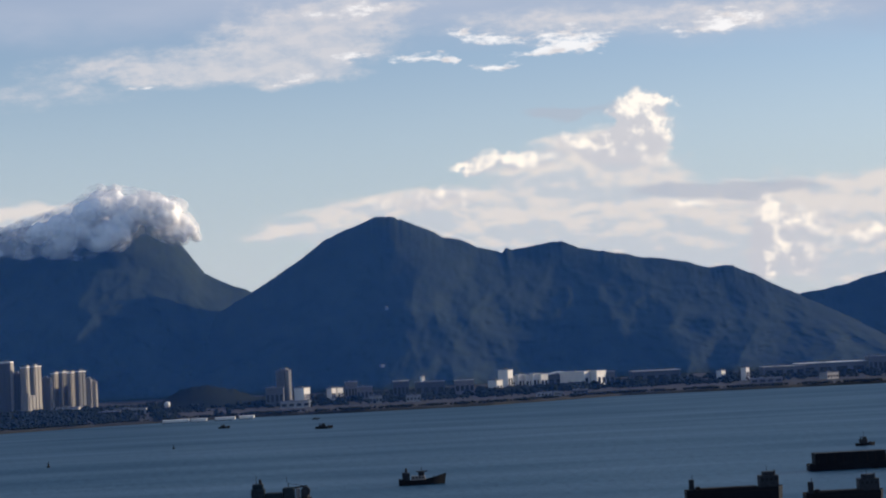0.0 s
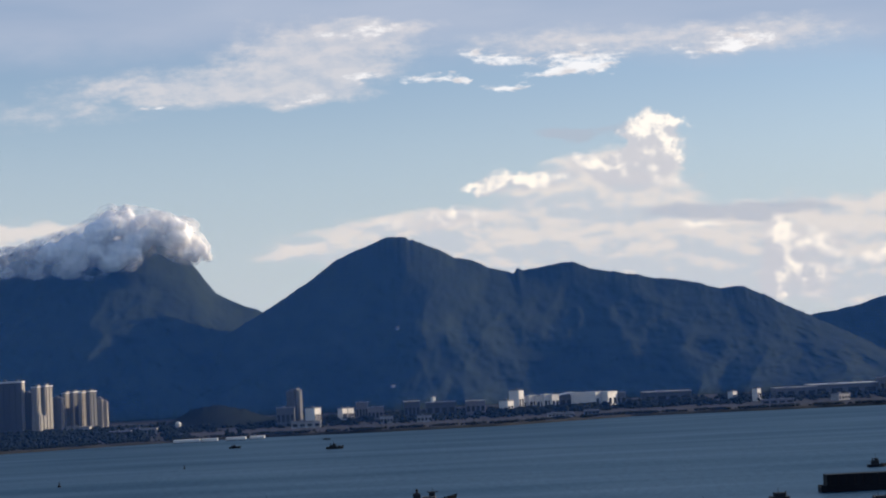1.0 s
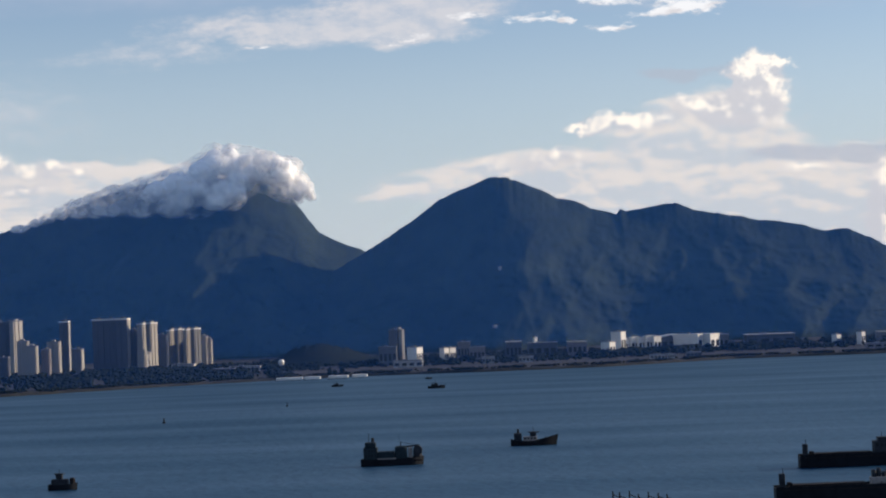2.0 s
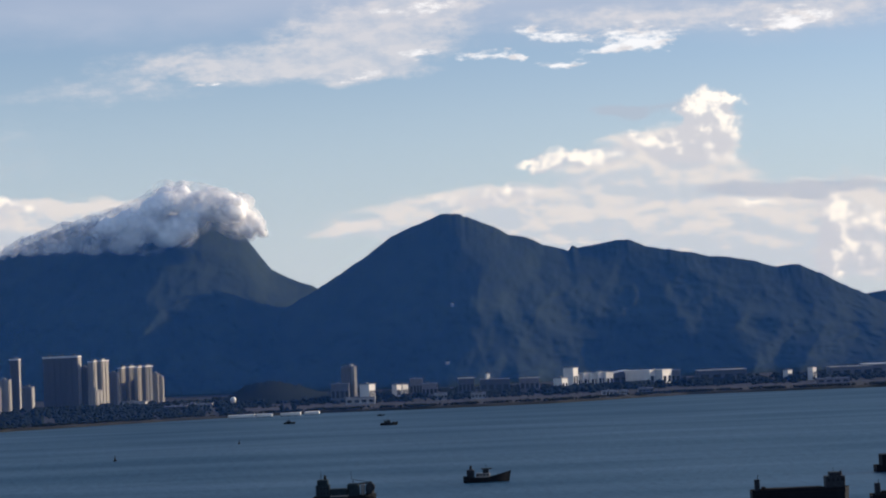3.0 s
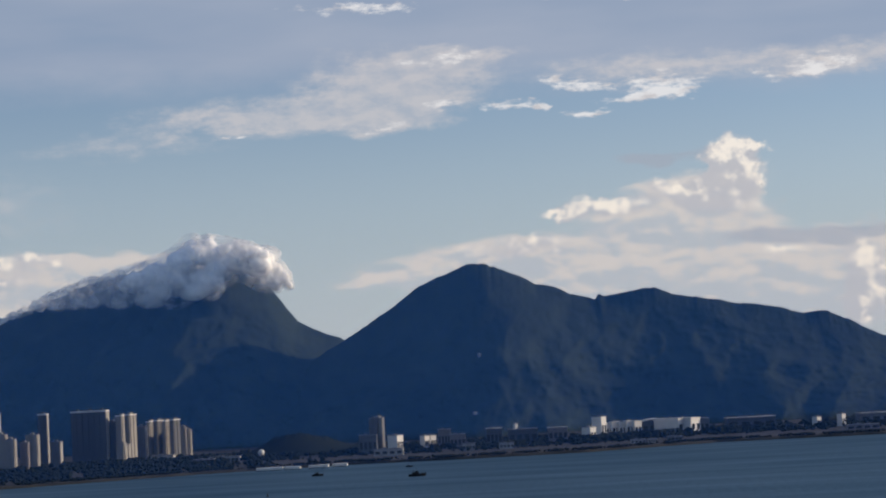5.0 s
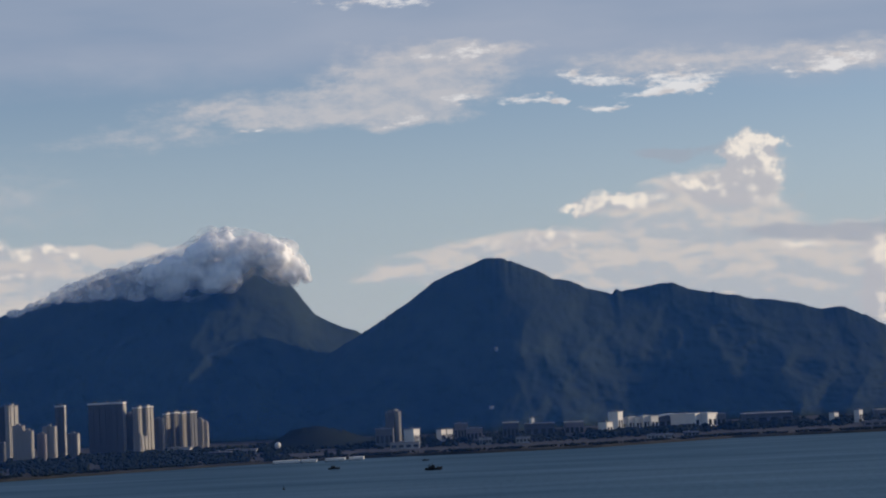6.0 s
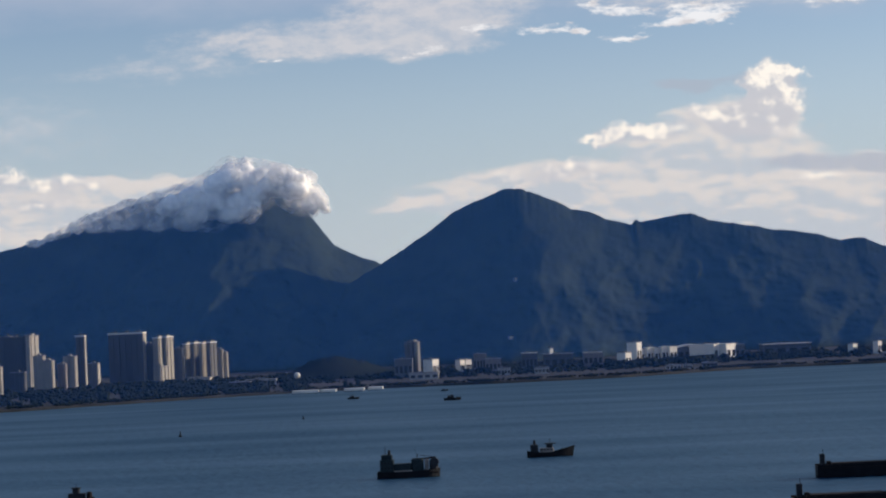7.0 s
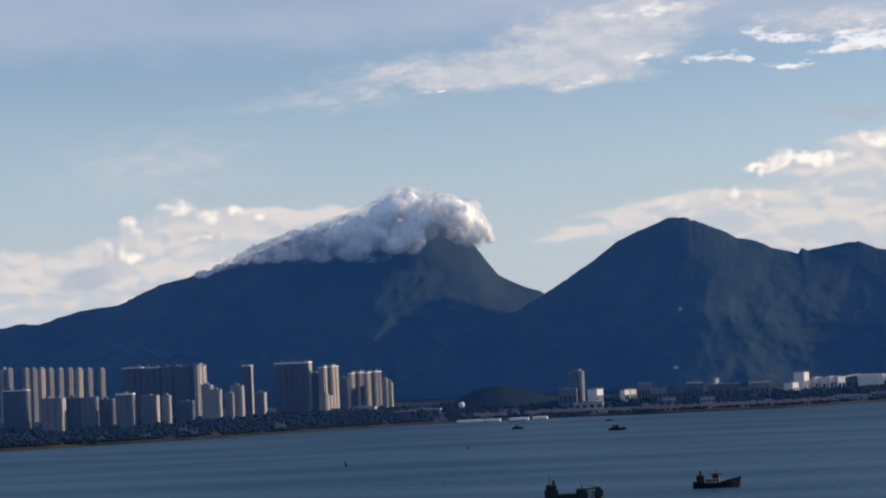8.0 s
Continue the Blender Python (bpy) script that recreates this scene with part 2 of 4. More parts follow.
def cloud_material(name, thin, thick, scale):
    mat = bpy.data.materials.new(name)
    mat.use_nodes = True
    nt = mat.node_tree
    nt.nodes.clear()
    diff, trans, mx = nt.nodes.new("ShaderNodeBsdfDiffuse"), nt.nodes.new("ShaderNodeBsdfTranslucent"), nt.nodes.new("ShaderNodeMixShader")
    diff.inputs[0].default_value = trans.inputs[0].default_value = (0.88, 0.88, 0.88, 1)
    mx.inputs[0].default_value = 0.4
    nt.links.new(diff.outputs[0], mx.inputs[1])
    nt.links.new(trans.outputs[0], mx.inputs[2])
    clear, fade = nt.nodes.new("ShaderNodeBsdfTransparent"), nt.nodes.new("ShaderNodeMixShader")
    co, ns, rg = nt.nodes.new("ShaderNodeTexCoord"), nt.nodes.new("ShaderNodeTexNoise"), nt.nodes.new("ShaderNodeMapRange")
    nt.links.new(co.outputs["Object"], ns.inputs["Vector"])
    ns.inputs["Scale"].default_value, ns.inputs["Detail"].default_value, ns.inputs["Roughness"].default_value = scale, 6, 0.6
    nt.links.new(ns.outputs[0], rg.inputs[0])
    rg.inputs[1].default_value, rg.inputs[2].default_value, rg.inputs[3].default_value, rg.inputs[4].default_value = 0.40, 0.62, thin, thick
    nt.links.new(rg.outputs[0], fade.inputs[0])
    nt.links.new(clear.outputs[0], fade.inputs[1])
    nt.links.new(mx.outputs[0], fade.inputs[2])
    out = nt.nodes.new("ShaderNodeOutputMaterial")
    nt.links.new(fade.outputs[0], out.inputs[0])
    return mat


def billow_material():
    """Dense cloud: light wanders through it before it comes out."""
    mat = bpy.data.materials.new("dense_cloud")
    mat.use_nodes = True
    bsdf = mat.node_tree.nodes["Principled BSDF"]
    bsdf.inputs["Base Color"].default_value = (0.985, 0.975, 0.96, 1)
    bsdf.inputs["Roughness"].default_value, bsdf.inputs["Specular IOR Level"].default_value = 1.0, 0.0
    bsdf.inputs["Subsurface Weight"].default_value, bsdf.inputs["Subsurface Scale"].default_value = 1.0, 60.0
    bsdf.inputs["Subsurface Radius"].default_value = (1, 1, 1)
    return mat


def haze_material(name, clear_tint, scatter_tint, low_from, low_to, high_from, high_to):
    """A sheet standing in for hazy air: lets nearly all light through and adds a tuned blue; it fades out towards its
    top and its foot.
    """
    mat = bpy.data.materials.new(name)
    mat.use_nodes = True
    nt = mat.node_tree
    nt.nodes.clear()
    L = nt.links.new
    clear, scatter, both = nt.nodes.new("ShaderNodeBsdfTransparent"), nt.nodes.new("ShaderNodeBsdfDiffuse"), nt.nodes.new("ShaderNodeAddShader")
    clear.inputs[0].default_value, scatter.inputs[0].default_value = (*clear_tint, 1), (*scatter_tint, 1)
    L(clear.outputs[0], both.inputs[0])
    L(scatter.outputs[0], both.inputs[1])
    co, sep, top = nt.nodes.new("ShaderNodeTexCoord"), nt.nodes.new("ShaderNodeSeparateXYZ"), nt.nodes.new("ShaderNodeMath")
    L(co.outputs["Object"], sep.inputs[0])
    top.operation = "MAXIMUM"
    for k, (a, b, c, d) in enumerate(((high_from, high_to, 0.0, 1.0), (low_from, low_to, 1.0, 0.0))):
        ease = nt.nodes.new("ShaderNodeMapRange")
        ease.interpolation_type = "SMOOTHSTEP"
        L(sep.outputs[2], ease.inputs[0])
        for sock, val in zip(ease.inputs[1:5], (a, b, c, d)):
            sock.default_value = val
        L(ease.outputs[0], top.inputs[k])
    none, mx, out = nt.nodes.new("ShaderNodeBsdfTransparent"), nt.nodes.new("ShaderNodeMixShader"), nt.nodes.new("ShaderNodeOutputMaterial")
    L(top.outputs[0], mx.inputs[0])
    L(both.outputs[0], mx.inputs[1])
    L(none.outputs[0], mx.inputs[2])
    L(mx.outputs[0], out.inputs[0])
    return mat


M_WATER = water_material()
M_HAZE_NEAR = haze_material("haze_sheet_over_town", (0.96, 0.95, 0.93), (0.008, 0.034, 0.100), 1.0, 16, 270, 440)
M_HAZE_FAR = haze_material("haze_sheet_under_hills", (0.96, 0.94, 0.88), (0.030, 0.088, 0.190), 9, 30, 360, 580)
M_FOREST = material("hill_forest", (0.015, 0.022, 0.016), (0.028, 0.038, 0.024), 0.95, scale=0.03, bump=2.5, bump_scale=0.06, coarse=0.15, sheen=0.05)
M_SCRUB = material("coastal_scrub", (0.008, 0.013, 0.012), (0.016, 0.022, 0.018), 0.95, scale=0.05, bump=1.5, bump_scale=0.3, sheen=0.05)
M_PLAIN = material("reclaimed_ground", (0.024, 0.027, 0.028), (0.056, 0.054, 0.054), 0.95, scale=0.02, bump=0.4, bump_scale=0.2, sheen=0.1)
M_ROCK = material("seawall_rock", (0.016, 0.019, 0.022), (0.042, 0.044, 0.044), 0.9, scale=0.2, bump=0.8, bump_scale=0.4, sheen=0.15)
# concrete walls and roofs; on tower ends this pale colour imitates sunlight
M_SAND = material("pale_concrete_and_sun_ends", (0.28, 0.26, 0.23), (0.42, 0.40, 0.36), 0.85, scale=0.1)
M_CREAM = facade("cream_tower_wall", (0.34, 0.315, 0.275), (0.07, 0.075, 0.08))
M_GREY = facade("grey_tower_wall", (0.145, 0.148, 0.15), (0.05, 0.055, 0.06))
M_BLUE = facade("blue_grey_glass_wall", (0.085, 0.09, 0.10), (0.04, 0.045, 0.05))
M_ROSE = facade("rose_tower_wall", (0.22, 0.19, 0.18), (0.07, 0.07, 0.075))
M_WHITE = material("white_wall_paint", (0.56, 0.54, 0.50), (0.70, 0.68, 0.63), 0.6, scale=0.08)
M_ROOF = material("grey_roof_sheet", (0.12, 0.12, 0.13), (0.20, 0.20, 0.21), 0.6, scale=0.1)
M_HULL = material("black_hull_paint", (0.004, 0.006, 0.010), (0.009, 0.012, 0.018), 0.6, scale=0.3, sheen=0.1)
M_RUST = material("dark_rusty_steel", (0.010, 0.010, 0.013), (0.024, 0.020, 0.021), 0.8, scale=0.4, sheen=0.1)
M_CABIN = material("weathered_cabin_paint", (0.014, 0.018, 0.026), (0.034, 0.040, 0.050), 0.6, scale=0.5, sheen=0.1)
M_PALE = material("pale_cabin_paint", (0.15, 0.14, 0.14), (0.26, 0.24, 0.23), 0.6, scale=0.5)
M_TEAL = material("dull_teal_deckhouse_paint", (0.010, 0.020, 0.028), (0.022, 0.038, 0.048), 0.6, scale=0.4, sheen=0.1)
M_GLASS = material("dark_window_glass", (0.01, 0.013, 0.016), (0.02, 0.024, 0.03), 0.15, scale=1)
M_CLOUD = billow_material()
M_CLOUD_THIN = cloud_material("thin_cloud_vapour", 0.0, 0.36, 0.018)
scene.cycles.transparent_max_bounces = 32


# ---------------------------------------------------------------- mesh helpers
def mesh_object(name, bm, mat, parent=None, label="", smooth=False):
    me = bpy.data.meshes.new(name)
    bm.to_mesh(me)
    bm.free()
    me.materials.append(mat)
    if smooth:
        for p in me.polygons:
            p.use_smooth = True
    ob = new(name, me)
    if parent:
        ob.parent = parent
    if label:
        ob["label"] = label
    return ob


def part(name, bm, mat, parent, label=""):
    return mesh_object(name, bm, mat, parent, label)


def thing(name, at, label, category, group="", turn=0.0, kind=""):
    ob = new(name)
    ob.matrix_world = pose(*at, 0, 0, turn)
    return tagged(ob, label, category, group, kind)


def box(x0, x1, y0, y1, z0, z1, bevel=0.0, bm=None):
    bm = bm or bmesh.new()
    vs = [bm.verts.new((x, y, z)) for z in (z0, z1) for x, y in ((x0, y0), (x1, y0), (x1, y1), (x0, y1))]
    new_faces = [bm.faces.new([vs[i] for i in f]) for f in ((3, 2, 1, 0), (4, 5, 6, 7), (0, 1, 5, 4), (1, 2, 6, 5), (2, 3, 7, 6), (3, 0, 4, 7))]
    if bevel:
        edges = {e for f in new_faces for e in f.edges}
        bmesh.ops.bevel(bm, geom=list(edges), offset=bevel, segments=1, affect="EDGES")
    return bm


def tube(x, y, z0, z1, r0, r1, n=8, bm=None):
    bm = bm or bmesh.new()
    bmesh.ops.create_cone(bm, cap_ends=True, segments=n, radius1=r0, radius2=r1, depth=z1 - z0, matrix=Matrix.Translation((x, y, (z0 + z1) / 2)))
    return bm


def bar(a, b, r, n=6, bm=None):
    bm = bm or bmesh.new()
    a, b = Vector(a), Vector(b)
    q = (b - a).to_track_quat("Z", "Y").to_matrix().to_4x4()
    bmesh.ops.create_cone(bm, cap_ends=True, segments=n, radius1=r, radius2=r, depth=(b - a).length, matrix=Matrix.Translation((a + b) / 2) @ q)
    return bm


def grid(name, xyz, mat, label, category, kind="structure"):
    """A sheet from an array of rows by columns of points."""
    rows, cols = xyz.shape[:2]
    i = np.arange(rows * cols).reshape(rows, cols)
    faces = np.stack([i[:-1, :-1], i[:-1, 1:], i[1:, 1:], i[1:, :-1]], -1).reshape(-1, 4)
    me = bpy.data.meshes.new(name)
    me.from_pydata(xyz.reshape(-1, 3).tolist(), [], faces.tolist())
    me.materials.append(mat)
    for p in me.polygons:
        p.use_smooth = True
    return tagged(new(name, me), label, category, "", kind)


# ---------------------------------------------------------------- sea, coast and hills
def sea():
    bm = bmesh.new()
    bmesh.ops.create_grid(bm, x_segments=40, y_segments=40, size=1.0)
    for q in bm.verts:
        q.co = (q.co.x * 6000, 1500 + q.co.y * 4500, 0)
    tagged(mesh_object("water", bm, M_WATER), "dark blue rippled sea with faint slicks", "sea", "", "structure")


# the shoreline: sideways slope and distance
SHORE = [(-0.60, 2600), (-0.335, 2770), (-0.221, 2955), (-0.138, 3140), (-0.0655, 3235), (-0.011, 3215), (0.051, 3240), (0.112, 3400), (0.24, 3370), (0.60, 3450)]


def shore_y(u):
    return np.interp(u, [a for a, _ in SHORE], [b for _, b in SHORE])


def plain_z(y, u=0.0):
    return 4.0 + max(0.0, y - shore_y(u)) * 0.006


def coast():
    us = np.linspace(-0.6, 0.6, 700)
    ys = shore_y(us) + np.array([8 * noise.noise(Vector((u * 60, 0, 3))) + 14 * noise.noise(Vector((u * 14, 0, 1))) for u in us])
    rows = []
    for back, z in ((-6, -3.0), (0, 0.8), (5, 3.2), (9, 4.0), (40, 4.2), (150, 4.9), (400, 6.4), (700, 8.2), (1100, 10.5), (1700, 14)):
        y = ys + back
        zz = np.array([z + (0.5 * noise.noise(Vector((u * 300, back * 0.1, 7))) if z > 0 else 0) for u in us])
        rows.append(np.stack([us * ys, y, zz], -1))
    wall = np.stack(rows[:4])
    land = np.stack(rows[3:])
    grid("seawall", wall, M_ROCK, "dark rough rock armour along the shoreline", "seawall")
    grid("ground", land, M_PLAIN, "flat brownish reclaimed land with low scrub", "ground")


def smooth_line(us, pts, soft):
    h = np.interp(us, [p[0] for p in pts], [p[1] for p in pts])
    k = np.hanning(2 * soft + 3)
    return np.convolve(np.pad(h, soft + 1, mode="edge"), k / k.sum(), mode="valid")


def mountain(name, crest, ridge, foot, bones, label, u0, u1, step=0.0008, rows=110, seed=0.0, soft=1, relief=1.0, lean=0.0, mat=None):
    """crest: sideways and upward slope from the eye to the ridge at that distance.
    bones: (u at the crest, u at the foot, metres) of spurs and valleys that run down the face, in order from the left."""
    us = np.arange(u0, u1, step)
    top = EYE + smooth_line(us, crest, soft) * ridge
    body = EYE + smooth_line(us, crest, 26) * ridge  # the crest without its notches, lower down
    tall = float(top.max())
    pts = []
    for r in range(rows + 14):
        v = min(1.0, r / (rows - 1))
        k = max(0.0, r / (rows - 1) - 1)
        env = min(1.0, 1.6 * (1 - v) ** 0.75)
        at = [uf + (ut - uf) * v ** 0.8 for ut, uf, _ in bones]
        far = [b[2] for b in bones]
        wander = [u + 0.0035 * noise.noise(Vector((u * 60, v * 5, seed))) for u in us]
        # spurs and valleys, their edges rounded off
        lay = sum(np.interp(np.array(wander) + d, at, far) for d in (-0.006, -0.003, 0.0, 0.003, 0.006)) / 5
        line = []
        for u, zc, zb, base in zip(us, top, body, lay):
            x = u * ridge
            s = v * tall
            bend = 38 * noise.noise(Vector((x / 130, s / 150, seed + 4)))
            g = Vector(((x + bend + lean * s) / 150, s / 190, seed))
            gully = 1 - 2.0 * abs(noise.noise(g)) - 0.9 * abs(noise.noise(g * 2.3 + Vector((3, 1, 0))))
            lump = noise.fractal(Vector((x / 60, s / 75, seed + 9)), 0.9, 2.0, 4)
            push = base + relief * (17 * gully + 9 * lump)
            jag = 3.2 * noise.noise(Vector((x * 0.03, seed, 0))) + 2.4 * noise.noise(Vector((x * 0.11, seed, 2))) + 1.6 * noise.noise(Vector((x * 0.27, seed, 5)))
            jag = jag if zc > 30 else 0.0
            zz = 6 + (zb - 6) * (v ** 1.06 - 5.5 * k) + (zc - zb + jag) * v ** 9
            line.append((x, foot + (ridge - foot) * v - push * env + 900 * k, max(2.0, zz)))
        pts.append(line)
    return grid(name, np.array(pts), mat or M_FOREST, label, "mountain")


CAPPED = [(-0.45, 0.012), (-0.36, 0.020), (-0.333, 0.0243), (-0.320, 0.0264), (-0.3128, 0.0255), (-0.2925, 0.0313), (-0.2725, 0.0331), (-0.2522, 0.0421), (-0.2323, 0.0461), (-0.2137, 0.0513),
          (-0.1837, 0.0625), (-0.150, 0.069), (-0.128, 0.072), (-0.1171, 0.0665), (-0.0982, 0.0570), (-0.0917, 0.0480), (-0.0853, 0.0393), (-0.0746, 0.0335), (-0.0626, 0.0287), (-0.045, 0.020), (0.0, -0.01), (0.05, -0.02)]
MAIN = [(-0.20, -0.0215), (-0.165, -0.0150), (-0.1422, -0.0040), (-0.1143, 0.0039), (-0.0864, 0.0162), (-0.0626, 0.0287), (-0.053, 0.0345), (-0.0389, 0.0433), (-0.0262, 0.0527), (-0.0137, 0.0574), (-0.0013, 0.0622), (0.0055, 0.0618),
        (0.0135, 0.0589), (0.0214, 0.0555), (0.0292, 0.0510), (0.0373, 0.0495), (0.0465, 0.0454), (0.0584, 0.0418), (0.0592, 0.0428), (0.0597, 0.0452), (0.0606, 0.0448), (0.0613, 0.0434), (0.0640, 0.0434), (0.0679, 0.0437), (0.0774, 0.0454), (0.0868, 0.0462), (0.0960, 0.0422),
        (0.1093, 0.0401), (0.1225, 0.0372), (0.1357, 0.0355), (0.1470, 0.0331), (0.1577, 0.0299), (0.1640, 0.0310), (0.1685, 0.0304), (0.1777, 0.0267), (0.1875, 0.0209), (0.2018, 0.0142), (0.23, 0.0), (0.27, -0.02)]
FAR_RIGHT = [(0.15, 0.0), (0.185, 0.012), (0.2018, 0.0155), (0.2212, 0.0184), (0.2324, 0.0219), (0.243, 0.0243), (0.27, 0.030), (0.33, 0.022), (0.45, 0.01)]
HUMP = [(-0.117, -0.0245), (-0.1128, -0.0239), (-0.105, -0.0195), (-0.0988, -0.0160), (-0.0878, -0.0144), (-0.0743, -0.0169), (-0.066, -0.020), (-0.0609, -0.0215), (-0.05, -0.0225), (-0.042, -0.0245)]

# added upright sheet; its blue tint paints distance haze over what lies behind
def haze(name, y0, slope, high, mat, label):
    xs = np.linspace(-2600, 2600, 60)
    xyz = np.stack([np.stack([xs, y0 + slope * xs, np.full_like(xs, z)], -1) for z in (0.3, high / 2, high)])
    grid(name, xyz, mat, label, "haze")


sea()
coast()
haze("haze_sheet_near", 3060, 0.31, 450, M_HAZE_NEAR, "see-through sheet tinted blue as sea haze before the far shore")
haze("haze_sheet_far", 4150, 0.06, 600, M_HAZE_FAR, "see-through sheet tinted blue as haze before the mountains")
HILL_CAPPED = mountain("mountain_capped", CAPPED, 4780, 4520, [(-0.45, -0.42, 0), (-0.33, -0.33, 60), (-0.30, -0.28, 20), (-0.235, -0.25, 110), (-0.20, -0.19, 70), (-0.128, -0.150, 170), (-0.105, -0.115, 122), (-0.06, -0.08, 62), (0.05, 0.05, 0)],
                       "steep dark blue-green forested mountain with its summit in cloud", -0.42, 0.04, seed=3.0, lean=-0.7, relief=1.4)
HILL_MAIN = mountain("mountain_main", MAIN, 4660, 4420, [(-0.20, -0.18, -20), (-0.05, -0.07, 30), (0.028, -0.002, 155), (0.084, 0.072, 6), (0.106, 0.142, 42), (0.15, 0.18, 8), (0.19, 0.22, -15), (0.27, 0.26, -30)],
                     "broad dark forested mountain with sunlit spurs", -0.19, 0.265, seed=11.0, lean=-0.25)
mountain("mountain_far", FAR_RIGHT, 4800, 4640, [(0.16, 0.16, 0), (0.25, 0.24, 60), (0.42, 0.42, -40)], "hazy blue forested hill beyond the ridge", 0.16, 0.42, seed=21.0, rows=60)
mountain("wooded_hill", HUMP, 3760, 3660, [(-0.12, -0.12, 0), (-0.088, -0.088, 20), (-0.042, -0.042, 0)], "low dark wooded knoll near the shore", -0.117, -0.042, step=0.0006, rows=40, seed=31.0, relief=0.35, mat=M_SCRUB, soft=4)


def clumps(name, u0, u1, y0, y1, count, size, label, seed, dense=None):
    """A belt of trees and bushes, each a small uneven cluster."""
    rng = random.Random(seed)
    ico = bmesh.new()
    bmesh.ops.create_icosphere(ico, subdivisions=1, radius=1.0)
    vs0 = [v.co.copy() for v in ico.verts]
    fs0 = [[v.index for v in f.verts] for f in ico.faces]
    ico.free()
    verts, faces = [], []
    while count > 0:
        u = rng.uniform(u0, u1)
        if noise.noise(Vector((u * 90, seed, 0))) < -0.12:
            if rng.random() < 0.8:
                continue
        count -= 1
        y = shore_y(u) + rng.uniform(y0, y1)
        x = u * y
        s = size * rng.uniform(0.55, 1.3)
        z = plain_z(y, u)
        for k in range(3):
            ox, oy, oz, r = rng.uniform(-.7, .7) * s, rng.uniform(-.5, .5) * s, rng.uniform(0.35, 1.0) * s, s * rng.uniform(0.4, 0.75)
            base = len(verts)
            verts += [(x + ox + c.x * r * rng.uniform(.75, 1.2), y + oy + c.y * r, z + oz + c.z * r * rng.uniform(.7, 1.1)) for c in vs0]
            faces += [[base + i for i in f] for f in fs0]
    me = bpy.data.meshes.new(name)
    me.from_pydata(verts, [], faces)
    me.materials.append(M_SCRUB)
    return tagged(new(name, me), label, "trees", "", "stuff")


clumps("shore_scrub", -0.36, 0.30, 4, 36, 2400, 2.6, "dark belt of bushes behind the seawall", 5)
clumps("town_trees", -0.36, -0.10, 40, 420, 1500, 4.6, "dark trees among the tower blocks", 6)
clumps("plain_trees", -0.10, 0.27, 240, 430, 900, 4.2, "scattered dark trees on the coastal plain", 7)
clumps("terminal_trees", 0.045, 0.140, 330, 430, 420, 7.5, "tall dark trees before the terminal", 9)
clumps("foot_trees", -0.36, 0.27, 380, 700, 3400, 6.0, "dense trees along the foot of the mountain", 8)


# ---------------------------------------------------------------- buildings
def site(u, y):
    return (u * y, y, plain_z(y, u) - 0.5)


def tower(u, y, wide, top, mat, label, deep=18, bays=3, turn=0.0, crown=None, group="", end=None):
    """A tower block: core, projecting bays with slots between, parapet, and roof plant. end: a paler colour on the side
    bays, painted sunlight. top: upward slope from the eye to its roof.
    """
    x, yy, z = site(u, y)
    h = EYE + top * y - z
    w = wide * y
    ob = thing("tower_block", (x, yy, z), label, "tower block", group, turn)
    part("core", box(-w / 2 + 0.8, w / 2 - 0.8, -deep / 2 + 1.5, deep / 2, 0, h - 1.0), mat, ob)
    pitch = w / bays
    for k in range(bays):
        a = -w / 2 + k * pitch
        part("bay", box(a + 0.06 * pitch, a + 0.94 * pitch, -deep / 2, -deep / 2 + 1.45, 0, h - 0.2), mat, ob)
    # where end is given, the right side is coloured lighter to look sunlit
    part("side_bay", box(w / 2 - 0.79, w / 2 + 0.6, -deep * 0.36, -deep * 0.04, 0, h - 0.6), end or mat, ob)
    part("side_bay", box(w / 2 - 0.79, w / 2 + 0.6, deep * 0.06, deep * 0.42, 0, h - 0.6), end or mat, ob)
    part("parapet", box(-w / 2 - 0.3, w / 2 + 0.7, -deep / 2 - 0.3, deep / 2 + 0.3, h - 0.15, h + (crown or 1.2), 0.2), M_WHITE if crown else M_ROOF, ob)
    n = max(1, round(w / 22))
    for k in range(n):
        cx = -w / 2 + (k + 0.5) * w / n
        part("plant_room", box(cx - 3, cx + 3, -3, 4, h + (crown or 1.2), h + (crown or 1.2) + 3.2, 0.2), mat, ob)
    return ob


